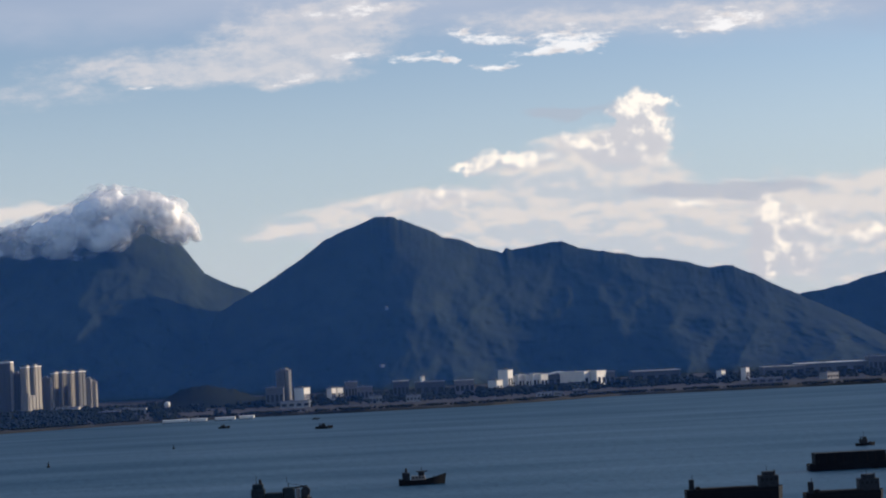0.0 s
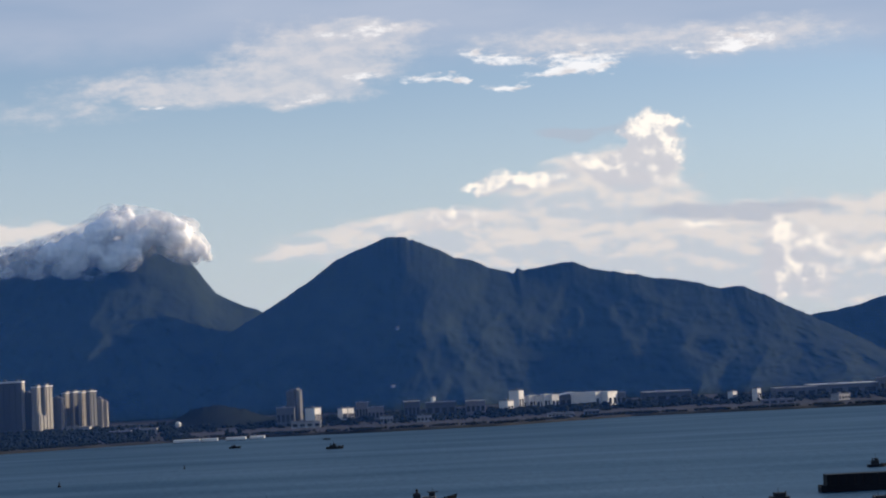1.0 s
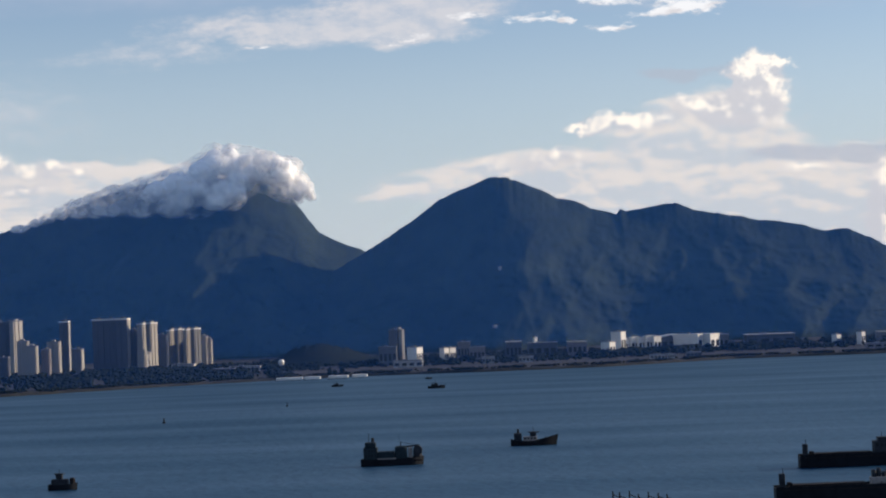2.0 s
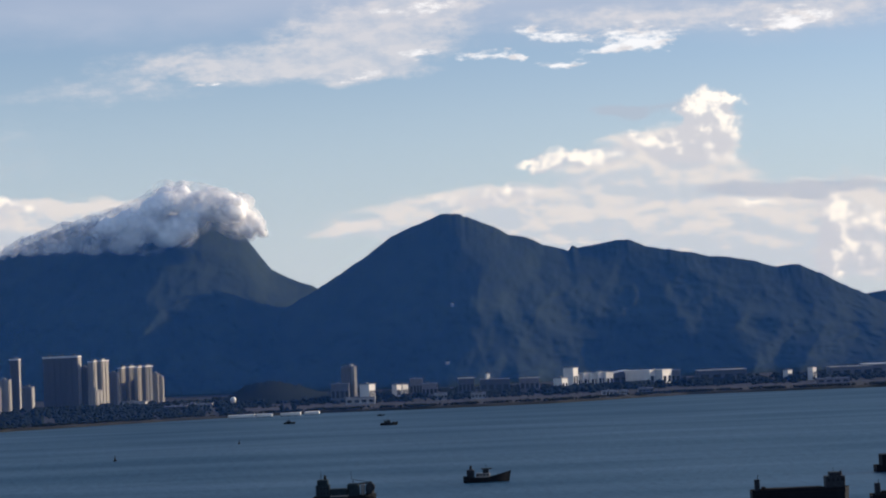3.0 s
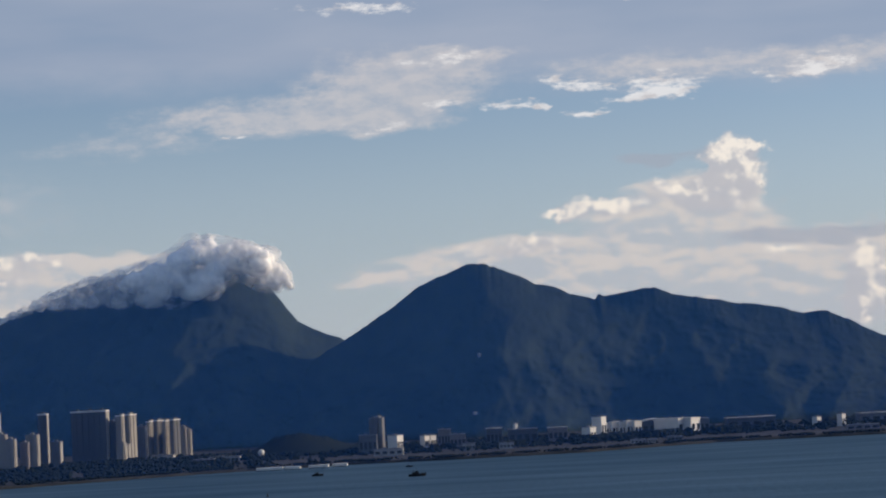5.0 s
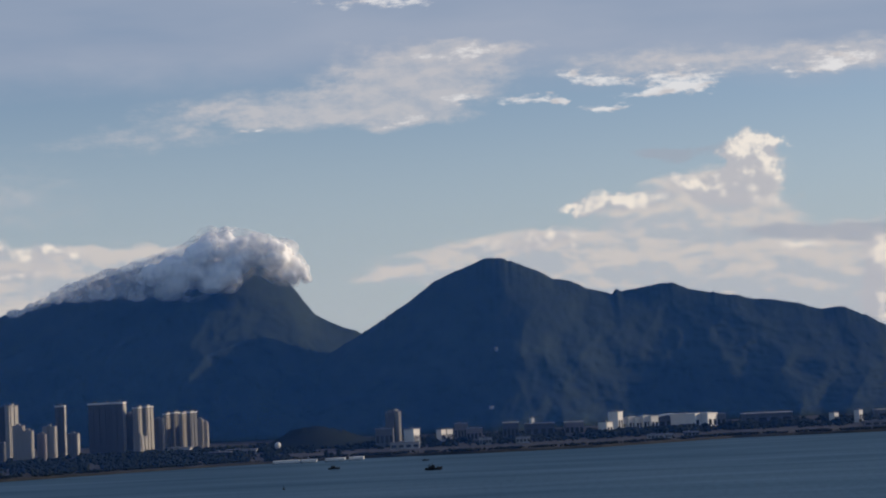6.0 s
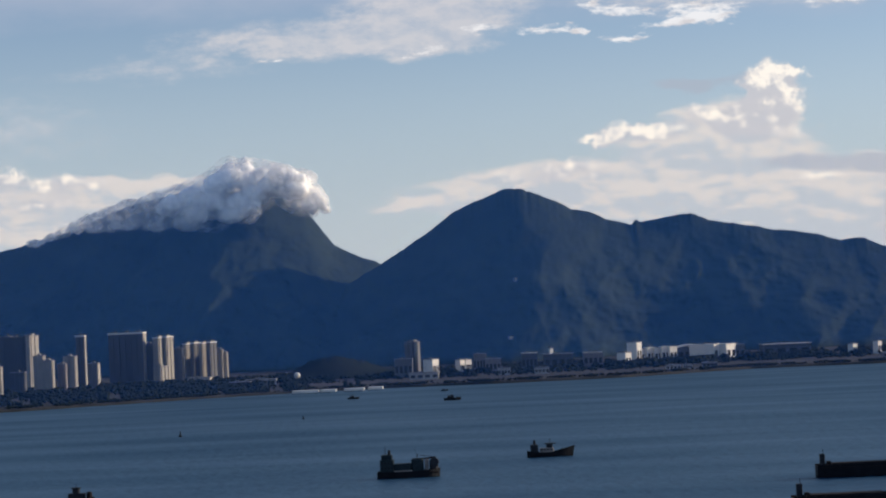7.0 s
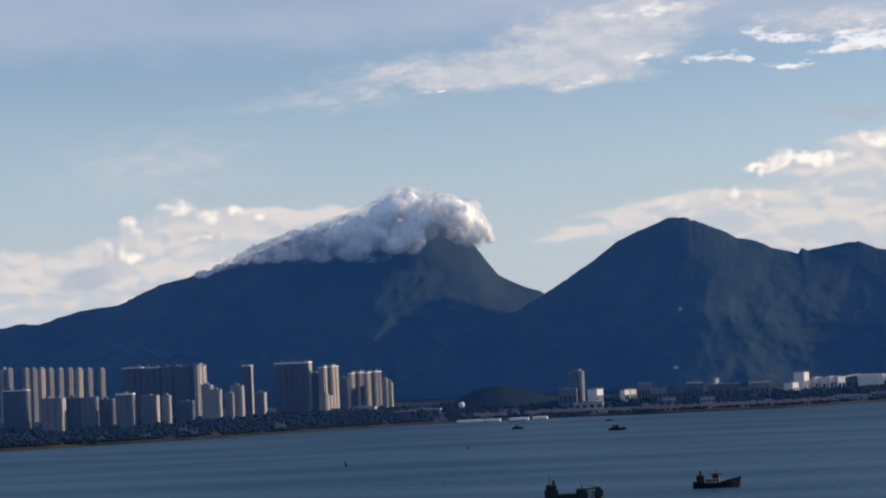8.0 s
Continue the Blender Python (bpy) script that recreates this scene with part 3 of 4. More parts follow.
def hall(u, y, wide, top, high, mat, label, deep=30, turn=0.0, name="hall", roof=M_ROOF, arch=0.0, category="building", doors=4):
    """A low broad building with a roof slab or shallow arch, a plinth and bays of glazing."""
    x, yy, z = site(u, y)
    roof_z = EYE + top * y
    base = max(0.0, roof_z - z - high) if roof_z - z > high * 2 else 0.0
    h = roof_z - z
    w = wide * y
    ob = thing(name, (x, yy, z), label, category, "", turn)
    part("wall", box(-w / 2, w / 2, -deep / 2, deep / 2, 0, h - 1.2), mat, ob)
    if arch:
        bm = bmesh.new()
        n, loops = 14, []
        for yv in (-deep / 2 - 1, deep / 2 + 1):
            up = [bm.verts.new((-w / 2 - 1 + (w + 2) * i / n, yv, h - 1.2 + arch * math.sin(math.pi * i / n))) for i in range(n + 1)]
            lo = [bm.verts.new((q.co.x, yv, q.co.z - 1.2)) for q in up]
            loops.append((up, lo))
        (u1, l1), (u2, l2) = loops
        for i in range(n):
            for f in ((u1[i], u1[i + 1], u2[i + 1], u2[i]), (l1[i + 1], l1[i], l2[i], l2[i + 1]), (l1[i], l1[i + 1], u1[i + 1], u1[i]), (u2[i], u2[i + 1], l2[i + 1], l2[i])):
                bm.faces.new(f)
        part("roof", bm, roof, ob)
    else:
        part("roof", box(-w / 2 - 1, w / 2 + 1, -deep / 2 - 1, deep / 2 + 1, h - 1.19, h, 0.15), roof, ob)
        part("roof_plant", box(-w * 0.2, -w * 0.05, -3, 3, h, h + 2.0, 0.2), M_ROOF, ob)
    for k in range(doors):
        cx = -w / 2 + (k + 0.5) * w / doors
        part("window", box(cx - w / doors * 0.32, cx + w / doors * 0.32, -deep / 2 - 0.25, -deep / 2 + 0.2, h * 0.25, h * 0.62), M_GLASS, ob)
    return ob


# slim estate in the rear
for k, (u, top) in enumerate([(-0.3317, .0042), (-0.3292, .0041), (-0.3208, .0037), (-0.3169, .0036), (-0.3128, .0034), (-0.3085, .0032), (-0.3036, .0030), (-0.2987, .0028), (-0.2938, .0025), (-0.2889, .0023), (-0.2826, .0020)]):
    tower(u, 3990 - 11 * k, 0.0025, top, M_GREY if k % 4 else M_CREAM, "slim pale grey tower of an estate row", deep=13, bays=2, turn=-24, group="slim estate towers")
# nearer blocks by the water
tower(-0.3420, 3300, 0.012, -0.0060, M_BLUE, "dark blue-grey slab block by the shore", deep=20)
tower(-0.3257, 3330, 0.0122, -0.0066, M_BLUE, "dark blue-grey slab block by the shore", deep=20, crown=1.5)
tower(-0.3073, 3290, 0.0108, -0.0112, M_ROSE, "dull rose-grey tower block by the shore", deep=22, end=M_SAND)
tower(-0.2975, 3330, 0.0080, -0.0113, M_BLUE, "dim blue-grey tower block", deep=18)
tower(-0.2890, 3330, 0.0080, -0.0115, M_GREY, "dim grey tower block", deep=18)
tower(-0.2807, 3350, 0.0080, -0.0128, M_BLUE, "dim blue-grey tower block", deep=18)
tower(-0.2708, 3320, 0.0084, -0.0109, M_GREY, "grey tower block with a pale crown", deep=16, crown=2.5)
tower(-0.2585, 3340, 0.0078, -0.0119, M_GREY, "grey tower block with an end wall coloured pale as if sunlit", deep=20, end=M_SAND)
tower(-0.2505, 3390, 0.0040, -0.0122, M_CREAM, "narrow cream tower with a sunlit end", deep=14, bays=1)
# long slab row behind
for k, u in enumerate((-0.2665, -0.2570, -0.2475, -0.2385)):
    tower(u, 3800 - 12 * k, 0.0094, 0.0019 - 0.0003 * (k % 2), M_BLUE, "dark slab of a long high-rise row", deep=20, crown=2.2 if k in (0, 1) else 0, group="slab row", bays=3)
tower(-0.2330, 3740, 0.0026, 0.0019, M_CREAM, "narrow cream end block of the slab row", deep=30, bays=1, turn=-20, group="slab row")
tower(-0.2404, 3480, 0.0070, -0.0155, M_BLUE, "small dim tower block", deep=16)
tower(-0.2300, 3560, 0.0050, -0.0080, M_CREAM, "stepped cream apartment tower", deep=20, bays=2)
tower(-0.2255, 3560, 0.0045, -0.0105, M_CREAM, "stepped cream apartment tower, the lower part", deep=20, bays=2)
tower(-0.2190, 3600, 0.0040, -0.0125, M_ROSE, "low rose-grey apartment block", deep=14, bays=2)
tower(-0.2150, 3640, 0.0058, -0.0089, M_CREAM, "pale cream apartment tower", deep=22, bays=2)
tower(-0.2095, 3790, 0.0044, 0.0004, M_BLUE, "slender dark tower with a pale cap", deep=16, bays=2, crown=2.5, end=M_SAND)
tower(-0.2037, 3720, 0.0050, -0.0128, M_GREY, "grey mid-rise block with an end coloured pale as if sunlit", deep=24, bays=2, end=M_SAND)
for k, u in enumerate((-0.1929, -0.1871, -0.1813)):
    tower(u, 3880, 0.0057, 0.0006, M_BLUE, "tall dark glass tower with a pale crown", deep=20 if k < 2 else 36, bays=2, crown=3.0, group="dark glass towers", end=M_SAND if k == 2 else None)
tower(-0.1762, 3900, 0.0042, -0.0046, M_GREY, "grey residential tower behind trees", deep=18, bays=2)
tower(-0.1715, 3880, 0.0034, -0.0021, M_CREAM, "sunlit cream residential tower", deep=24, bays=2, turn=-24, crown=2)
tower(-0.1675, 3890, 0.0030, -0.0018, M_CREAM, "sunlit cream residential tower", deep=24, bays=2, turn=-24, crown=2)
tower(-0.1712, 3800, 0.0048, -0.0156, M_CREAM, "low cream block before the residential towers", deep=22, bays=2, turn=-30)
tower(-0.1626, 3960, 0.0050, -0.0076, M_GREY, "grey residential tower with an end coloured pale as if sunlit", deep=28, bays=2, end=M_SAND)
for k, u in enumerate((-0.1578, -0.1540, -0.1500, -0.1462)):
    tower(u, 4000 - 16 * k, 0.0025, -0.0057 + 0.0004 * (k % 2), M_CREAM if k % 2 == 0 else M_GREY, "cream residential tower of a joined row", deep=18, bays=2, turn=-38, crown=2, group="cream residential row")
tower(-0.1424, 4000, 0.0030, -0.0090, M_CREAM, "cream residential tower at the row's end", deep=26, bays=2)
tower(-0.1400, 4010, 0.0024, -0.0105, M_CREAM, "cream residential tower at the row's end", deep=24, bays=1)
hall(-0.1525, 3700, 0.0109, -0.0216, 9, M_SAND, "pale low podium building below the towers", deep=30)
hall(-0.1230, 3560, 0.0150, -0.0238, 9, M_SAND, "long pale low shed among trees", deep=20)
hall(-0.1330, 3500, 0.0100, -0.0246, 8, M_PLAIN, "brownish low shed near the water", deep=20)
# hotel with its lower wings
tower(-0.0512, 3620, 0.0042, -0.0097, M_GREY, "grey office tower with a white stair shaft", deep=22, bays=2)
tower(-0.0482, 3612, 0.0016, -0.0094, M_CREAM, "narrow white stair shaft beside the office tower", deep=24, bays=1, turn=35)
hall(-0.0540, 3590, 0.0085, -0.0172, 18, M_GREY, "grey wing of the office tower", deep=26)
hall(-0.0410, 3570, 0.0044, -0.0178, 18, M_WHITE, "cream-white cube of the office complex", deep=22, turn=50)
hall(-0.0445, 3450, 0.0140, -0.0240, 5, M_SAND, "pale terrace before the office complex", deep=12)
hall(-0.0270, 3640, 0.0030, -0.0187, 14, M_WHITE, "small sunlit white block", deep=12, turn=45)
hall(-0.0240, 3660, 0.0034, -0.0187, 14, M_WHITE, "small sunlit white block", deep=14, turn=40)
hall(-0.0175, 3700, 0.0060, -0.0163, 20, M_GREY, "grey block with a flat roof", deep=24)
hall(-0.0112, 3640, 0.0075, -0.0189, 14, M_ROSE, "dim brownish block on the plain", deep=24)
hall(0.0063, 3720, 0.0075, -0.0170, 10, M_BLUE, "dark hangar with a pale roof edge", deep=50, roof=M_SAND)
hall(0.0200, 3720, 0.0140, -0.0180, 9, M_BLUE, "long dark shed with a grey roof", deep=40)
hall(0.0167, 3780, 0.0016, -0.0152, 20, M_WHITE, "small white control cabin on a mast house", deep=7, turn=30, doors=1)
hall(0.0366, 3740, 0.0091, -0.0181, 10, M_ROSE, "low shed with a pale roof", deep=40, roof=M_SAND)
hall(-0.0060, 3480, 0.0060, -0.0235, 6, M_SAND, "low pale wall round a yard", deep=8)
hall(0.0120, 3470, 0.0070, -0.0240, 5, M_SAND, "low pale building in a yard", deep=8)
# terminal
hall(0.0566, 3700, 0.0038, -0.0141, 30, M_WHITE, "white control block at the terminal's end", deep=22, turn=48, doors=2)
hall(0.0516, 3640, 0.0042, -0.0188, 16, M_WHITE, "white annex of the terminal", deep=20, turn=45, doors=2)
for u, top, wide, turn in ((0.0606, -0.0176, 0.0040, 30), (0.0637, -0.0170, 0.0042, 32), (0.0672, -0.0174, 0.0041, 30), (0.0708, -0.0168, 0.0042, 31), (0.0745, -0.0171, 0.0042, 32)):
    hall(u, 3770, wide, top, 14, M_WHITE, "white bay of the sunlit terminal", deep=9, turn=turn, roof=M_WHITE, doors=2)
hall(0.0828, 3830, 0.0125, -0.0172, 12, M_BLUE, "dark hall under a white arched roof", deep=60, roof=M_WHITE, arch=4.0)
hall(0.0905, 3790, 0.0070, -0.0168, 16, M_WHITE, "bright cream end hall of the terminal", deep=60, turn=45, roof=M_WHITE, doors=2)
hall(0.0965, 3790, 0.0070, -0.0168, 16, M_WHITE, "bright cream end hall of the terminal", deep=60, turn=45, roof=M_WHITE, doors=2)
hall(0.1037, 3800, 0.0098, -0.0174, 14, M_GREY, "grey pier hall of the terminal", deep=40)
hall(0.1283, 3900, 0.0226, -0.0180, 8, M_BLUE, "long low hall under a pale roof", deep=60, roof=M_SAND)
hall(0.0747, 3420, 0.0070, -0.0258, 8, M_SAND, "pale shed beside the water", deep=16)
hall(0.0815, 3420, 0.0040, -0.0258, 8, M_SAND, "pale shed beside the water", deep=16)
hall(0.0921, 3480, 0.0071, -0.0253, 7, M_GREY, "grey shed beside the water", deep=16)
hall(0.1603, 3780, 0.0030, -0.0195, 12, M_WHITE, "small white house on the plain", deep=12, turn=40, doors=2)
hall(0.1720, 3780, 0.0026, -0.0187, 14, M_WHITE, "small white house on the plain", deep=12, turn=40, doors=2)
hall(0.1900, 3880, 0.0200, -0.0190, 6, M_GREY, "long low pale-roofed depot", deep=50, roof=M_SAND)
hall(0.2130, 3900, 0.0320, -0.0182, 8, M_GREY, "long depot with a sunlit pale roof", deep=70, roof=M_WHITE)
hall(0.2124, 3600, 0.0073, -0.0232, 7, M_SAND, "pale shed among trees", deep=20, turn=30)
hall(0.2356, 3860, 0.0091, -0.0164, 14, M_GREY, "grey block at the depot's end", deep=30)
hall(0.1817, 3560, 0.0155, -0.0243, 5, M_ROSE, "low brownish sheds on the shore", deep=16)


def pier(u0, u1, y, label):
    x0, x1 = u0 * y, u1 * y
    ob = thing("pier", ((x0 + x1) / 2, y, 0), label, "pier")
    w = x1 - x0
    part("deck", box(-w / 2, w / 2, -6, 14, 1.2, 5.0, 0.2), M_WHITE, ob)
    for k in range(int(w / 12) + 1):
        part("pile", tube(-w / 2 + 1 + k * 12 * (w - 2) / w, -4, -3, 1.2, 0.7, 0.7), M_ROCK, ob)


pier(-0.108, -0.0955, 3140, "pale concrete quay wall")
pier(-0.0945, -0.087, 3140, "pale concrete quay wall")
pier(-0.083, -0.0735, 3150, "pale concrete quay wall")
pier(-0.0715, -0.0645, 3165, "pale concrete quay wall")


def dome(u, y):
    ob = thing("radar_dome", site(u, y), "white radar dome on a low base beside the knoll", "radar dome")
    part("base", tube(0, 0, 0, 10, 4.5, 4.0, 12), M_SAND, ob)
    bm = bmesh.new()
    bmesh.ops.create_icosphere(bm, subdivisions=3, radius=5.2, matrix=Matrix.Translation((0, 0, 13)))
    part("shell", bm, M_WHITE, ob, "white faceted dome shell")


dome(-0.1054, 3560)


def on_slope(hill, u, w):
    """The point of a hill that is seen along this slope from the eye."""
    co = np.empty(len(hill.data.vertices) * 3)
    hill.data.vertices.foreach_get("co", co)
    co = co.reshape(-1, 3)
    k = np.argmin((co[:, 0] / co[:, 1] - u) ** 2 + ((co[:, 2] - EYE) / co[:, 1] - w) ** 2 + (co[:, 1] > 4790) * 9)
    return Vector(co[k])


def cutting(hill, u0, w0, u1, w1):
    """A pale concrete drain that runs down the hillside."""
    bm = bmesh.new()
    prev = None
    for i in range(15):
        t = i / 14
        p = on_slope(hill, u0 + (u1 - u0) * t, w0 + (w1 - w0) * t) + Vector((0, -2.0, 1.2))
        pair = [bm.verts.new(p + Vector((dx, dy, dz))) for dx, dy, dz in ((-3.2, -0.6, 0), (3.2, -0.6, 0.6), (3.2, 2.5, 0.6), (-3.2, 2.5, 0))]
        if prev:
            for j in range(4):
                bm.faces.new((prev[j], prev[(j + 1) % 4], pair[(j + 1) % 4], pair[j]))
        prev = pair
    tagged(mesh_object("hillside_drain", bm, M_PLAIN), "pale concrete drain running down the hillside", "drain", "hillside drains")


def hut(hill, u, w, wide, high):
    p = on_slope(hill, u, w)
    ob = thing("hillside_hut", p + Vector((0, -1, -3)), "small pale grey hut on the forested slope", "hut", "hillside huts", 35)
    part("wall", box(-wide / 2, wide / 2, -3, 3, 0, high + 3, 0.1), M_ROOF, ob)
    part("roof", box(-wide / 2 - 0.5, wide / 2 + 0.5, -3.5, 3.5, high + 3, high + 3.6, 0.1), M_ROOF, ob)


cutting(HILL_CAPPED, -0.2738, 0.0134, -0.2589, 0.0028)
cutting(HILL_CAPPED, -0.2633, 0.0129, -0.2425, 0.0009)
cutting(HILL_CAPPED, -0.2549, 0.0109, -0.2383, 0.0007)
hut(HILL_MAIN, 0.0016, 0.0175, 5, 5)
hut(HILL_MAIN, -0.0024, -0.0095, 9, 3)


def quay_tree(u, y, high):
    """A dark bushy tree: tapered trunk, limbs, and a crown of many small clumps."""
    rng = random.Random(int(high * 10))
    ob = thing("tree", (u * y, y, 3.6), "dark bushy tree standing on the quay", "tree", "quay trees")
    part("trunk", tube(0, 0, 0, high * 0.5, 0.5, 0.25), M_ROCK, ob)
    for k in range(4):
        a = k * 1.6
        part("limb", bar((0, 0, high * 0.35), (math.cos(a) * high * 0.22, math.sin(a) * high * 0.22, high * 0.62), 0.16), M_ROCK, ob)
    bm = bmesh.new()
    for k in range(70):
        d = Vector((rng.gauss(0, 1), rng.gauss(0, 1), rng.gauss(0, 1))).normalized() * rng.uniform(0.3, 1)
        c = Vector((d.x * high * 0.30, d.y * high * 0.30, high * 0.64 + d.z * high * 0.34))
        bmesh.ops.create_icosphere(bm, subdivisions=1, radius=high * rng.uniform(0.05, 0.10), matrix=Matrix.Translation(c))
    for q in bm.verts:
        q.co += Vector((rng.uniform(-.25, .25), rng.uniform(-.25, .25), rng.uniform(-.25, .25)))
    part("crown", bm, M_SCRUB, ob)


quay_tree(-0.0823, 3150, 14)
quay_tree(-0.0800, 3154, 11)
quay_tree(-0.0763, 3156, 15)


# ---------------------------------------------------------------- vessels
def hull(length, beam, depth, bow=0.2, stern=0.06, sheer=0.0, rake=0.0, draft=1.5):
    """A lofted hull along x, bow at +x."""
    bm = bmesh.new()
    n, rings = 18, []
    for i in range(n + 1):
        t = i / n
        x = (t - 0.5) * length
        if t > 1 - bow:
            k = (t - (1 - bow)) / bow
            half = beam / 2 * max(0.06, 1 - k ** 2.2)
        elif t < stern:
            half = beam / 2 * (0.78 + 0.22 * t / stern)
        else:
            half = beam / 2
        z = depth + sheer * max(0.0, (t - 0.45) / 0.55) ** 2 + sheer * 0.3 * max(0.0, (0.25 - t) / 0.25) ** 2
        shift = rake * max(0.0, (t - 0.7) / 0.3) ** 2
        ring = [bm.verts.new(p) for p in ((x, -half * 0.75, -draft), (x + shift * 0.4, -half * 0.96, 0.3), (x + shift, -half, z), (x + shift, -half + min(0.35, half * 0.5), z),
                                           (x + shift, -half + min(0.36, half * 0.55), z - 0.9), (x + shift, half - min(0.36, half * 0.55), z - 0.9), (x + shift, half - min(0.35, half * 0.5), z),
                                           (x + shift, half, z), (x + shift * 0.4, half * 0.96, 0.3), (x, half * 0.75, -draft))]
        rings.append(ring)
    for a, b in zip(rings, rings[1:]):
        for j in range(len(a)):
            bm.faces.new((a[j], b[j], b[(j + 1) % len(a)], a[(j + 1) % len(a)]))
    bm.faces.new(rings[0])
    bm.faces.new(list(reversed(rings[-1])))
    bmesh.ops.recalc_face_normals(bm, faces=bm.faces)
    return bm


def barge(u, y, length, label, high=8.0, flip=False, house=True):
    ob = thing("cargo_barge", (u * y, y, 0), label, "barge", "moored barges")
    beam = 13
    part("hull", hull(length, beam, high - 0.6, bow=0.05, stern=0.05, sheer=0.5, rake=0.8), M_HULL, ob, "black riveted steel hull")
    part("hatch_coaming", box(-length * 0.36, length * 0.24, -beam / 2 + 1.6, beam / 2 - 1.6, high - 1.5, high + 0.2, 0.2), M_RUST, ob)
    part("rubbing_strake", box(-length * 0.46, length * 0.46, -beam / 2 - 0.25, -beam / 2 - 0.005, high - 2.4, high - 2.0), M_RUST, ob)
    b = -length / 2
    part("bow_post", box(b + 2.2, b + 5.0, -1.6, 1.6, high - 1.5, high + 5.5, 0.2), M_CABIN, ob, "grey boxy winch post")
    part("mast", tube(b + 4.2, 0, high + 5.5, high + 8.2, 0.22, 0.12), M_CABIN, ob)
    part("winch", box(b + 6.0, b + 8.4, -2.5, 2.5, high - 1.5, high + 1.2, 0.3), M_RUST, ob)
    e = length / 2
    if house:
        cab = part("deckhouse", box(e - 13.0, e - 2.0, -4.5, 4.5, high - 1.5, high + 6.0, 0.25), M_CABIN, ob, "dark grey deckhouse at the stern")
        part("wheelhouse", box(e - 10.5, e - 4.0, -3.6, 3.6, high + 6.0, high + 8.2, 0.2), M_CABIN, ob)
        for k in range(4):
            part("window", box(e - 12.2 + k * 2.6, e - 10.8 + k * 2.6, -4.56, -4.45, high + 3.2, high + 4.6), M_GLASS, cab)
        part("funnel", tube(e - 3.4, 1.5, high + 6.0, high + 8.6, 0.6, 0.5), M_RUST, ob)
        part("mast", tube(e - 8.0, 0, high + 8.2, high + 11.0, 0.15, 0.08), M_CABIN, ob)
    else:
        for k, (dx, hh) in enumerate(((12.5, 7.5), (10.0, 8.2), (7.5, 6.5), (5.5, 7.6), (3.2, 5.0))):
            part("stores_locker", box(e - dx, e - dx + 1.9, -2.5 + (k % 2), 2.0, high - 1.5, high + hh - 1.5, 0.5), M_CABIN, ob)
        part("stern_house", box(e - 13.0, e - 2.5, -4.0, 4.0, high - 1.5, high + 2.5, 0.3), M_PALE, ob, "pale weathered stern house")
    for k in range(6):
        part("bollard", tube(-length * 0.4 + k * length * 0.15, -beam / 2 + 0.9, high - 1.5, high + 0.4, 0.25, 0.3), M_RUST, ob)
    return ob


barge(0.1632, 1213, 56, "long black barge with a grey stern deckhouse, moored")
barge(0.1572, 1018, 59.5, "long black barge with cluttered stern gear, moored", house=False)
barge(0.2160, 1150, 43, "shorter black barge riding at anchor")


def box_carrier(u, y):
    ob = thing("hopper_barge", (u * y, y, 0), "tall black open hopper barge at anchor", "barge", "moored barges")
    part("hull", hull(62, 15, 4.5, bow=0.06, stern=0.05, sheer=0.4), M_HULL, ob)
    part("hopper_wall", box(-27, 22, -6.6, 6.6, 3.4, 12.0, 0.3), M_HULL, ob, "black slab-sided hopper")
    for k in range(9):
        part("stiffener", box(-25 + k * 5.6, -24.4 + k * 5.6, -6.95, -6.605, 3.6, 11.6), M_RUST, ob)
    part("deckhouse", box(23, 29, -4, 4, 3.4, 9.0, 0.3), M_CABIN, ob)


box_carrier(0.2215, 1430)


def workboat(u, y, length, label, paint=M_CABIN, tall=7.0, name="workboat", turn=0.0):
    ob = thing(name, (u * y, y, 0), label, "boat", "", turn)
    k = length / 16
    part("hull", hull(length, 5.2 * k, 2.0 * k, bow=0.4, sheer=1.2 * k, rake=0.8 * k), M_HULL, ob)
    cab = part("cabin", box(-length * 0.30, length * 0.12, -1.8 * k, 1.8 * k, 1.0 * k, tall * 0.62 * k, 0.15), paint, ob)
    for j in range(3):
        part("window", box(-length * 0.26 + j * length * 0.12, -length * 0.18 + j * length * 0.12, -1.86 * k, -1.78 * k, tall * 0.4 * k, tall * 0.54 * k), M_GLASS, cab)
    part("wheelhouse", box(-length * 0.12, length * 0.08, -1.4 * k, 1.4 * k, tall * 0.62 * k, tall * 0.85 * k, 0.15), paint, ob)
    part("mast", tube(-length * 0.05, 0, tall * 0.85 * k, tall * 1.35 * k, 0.14 * k, 0.08 * k), M_CABIN, ob)
    part("funnel", tube(-length * 0.22, 0, tall * 0.62 * k, tall * 0.9 * k, 0.45 * k, 0.4 * k), M_RUST, ob)
    part("foredeck_winch", box(length * 0.24, length * 0.32, -0.9 * k, 0.9 * k, 1.0 * k, 3.2 * k, 0.1), M_RUST, ob)
    return ob


workboat(0.2279, 1690, 15, "boxy dark workboat beyond the hopper barge", tall=9.0)
workboat(-0.0315, 2630, 21, "small dark motor vessel under way far off", tall=6)
workboat(-0.0790, 2817, 15, "small dark launch near the quay", tall=6)
workboat(-0.0351, 2990, 10, "tiny dark launch near the shore", tall=5)


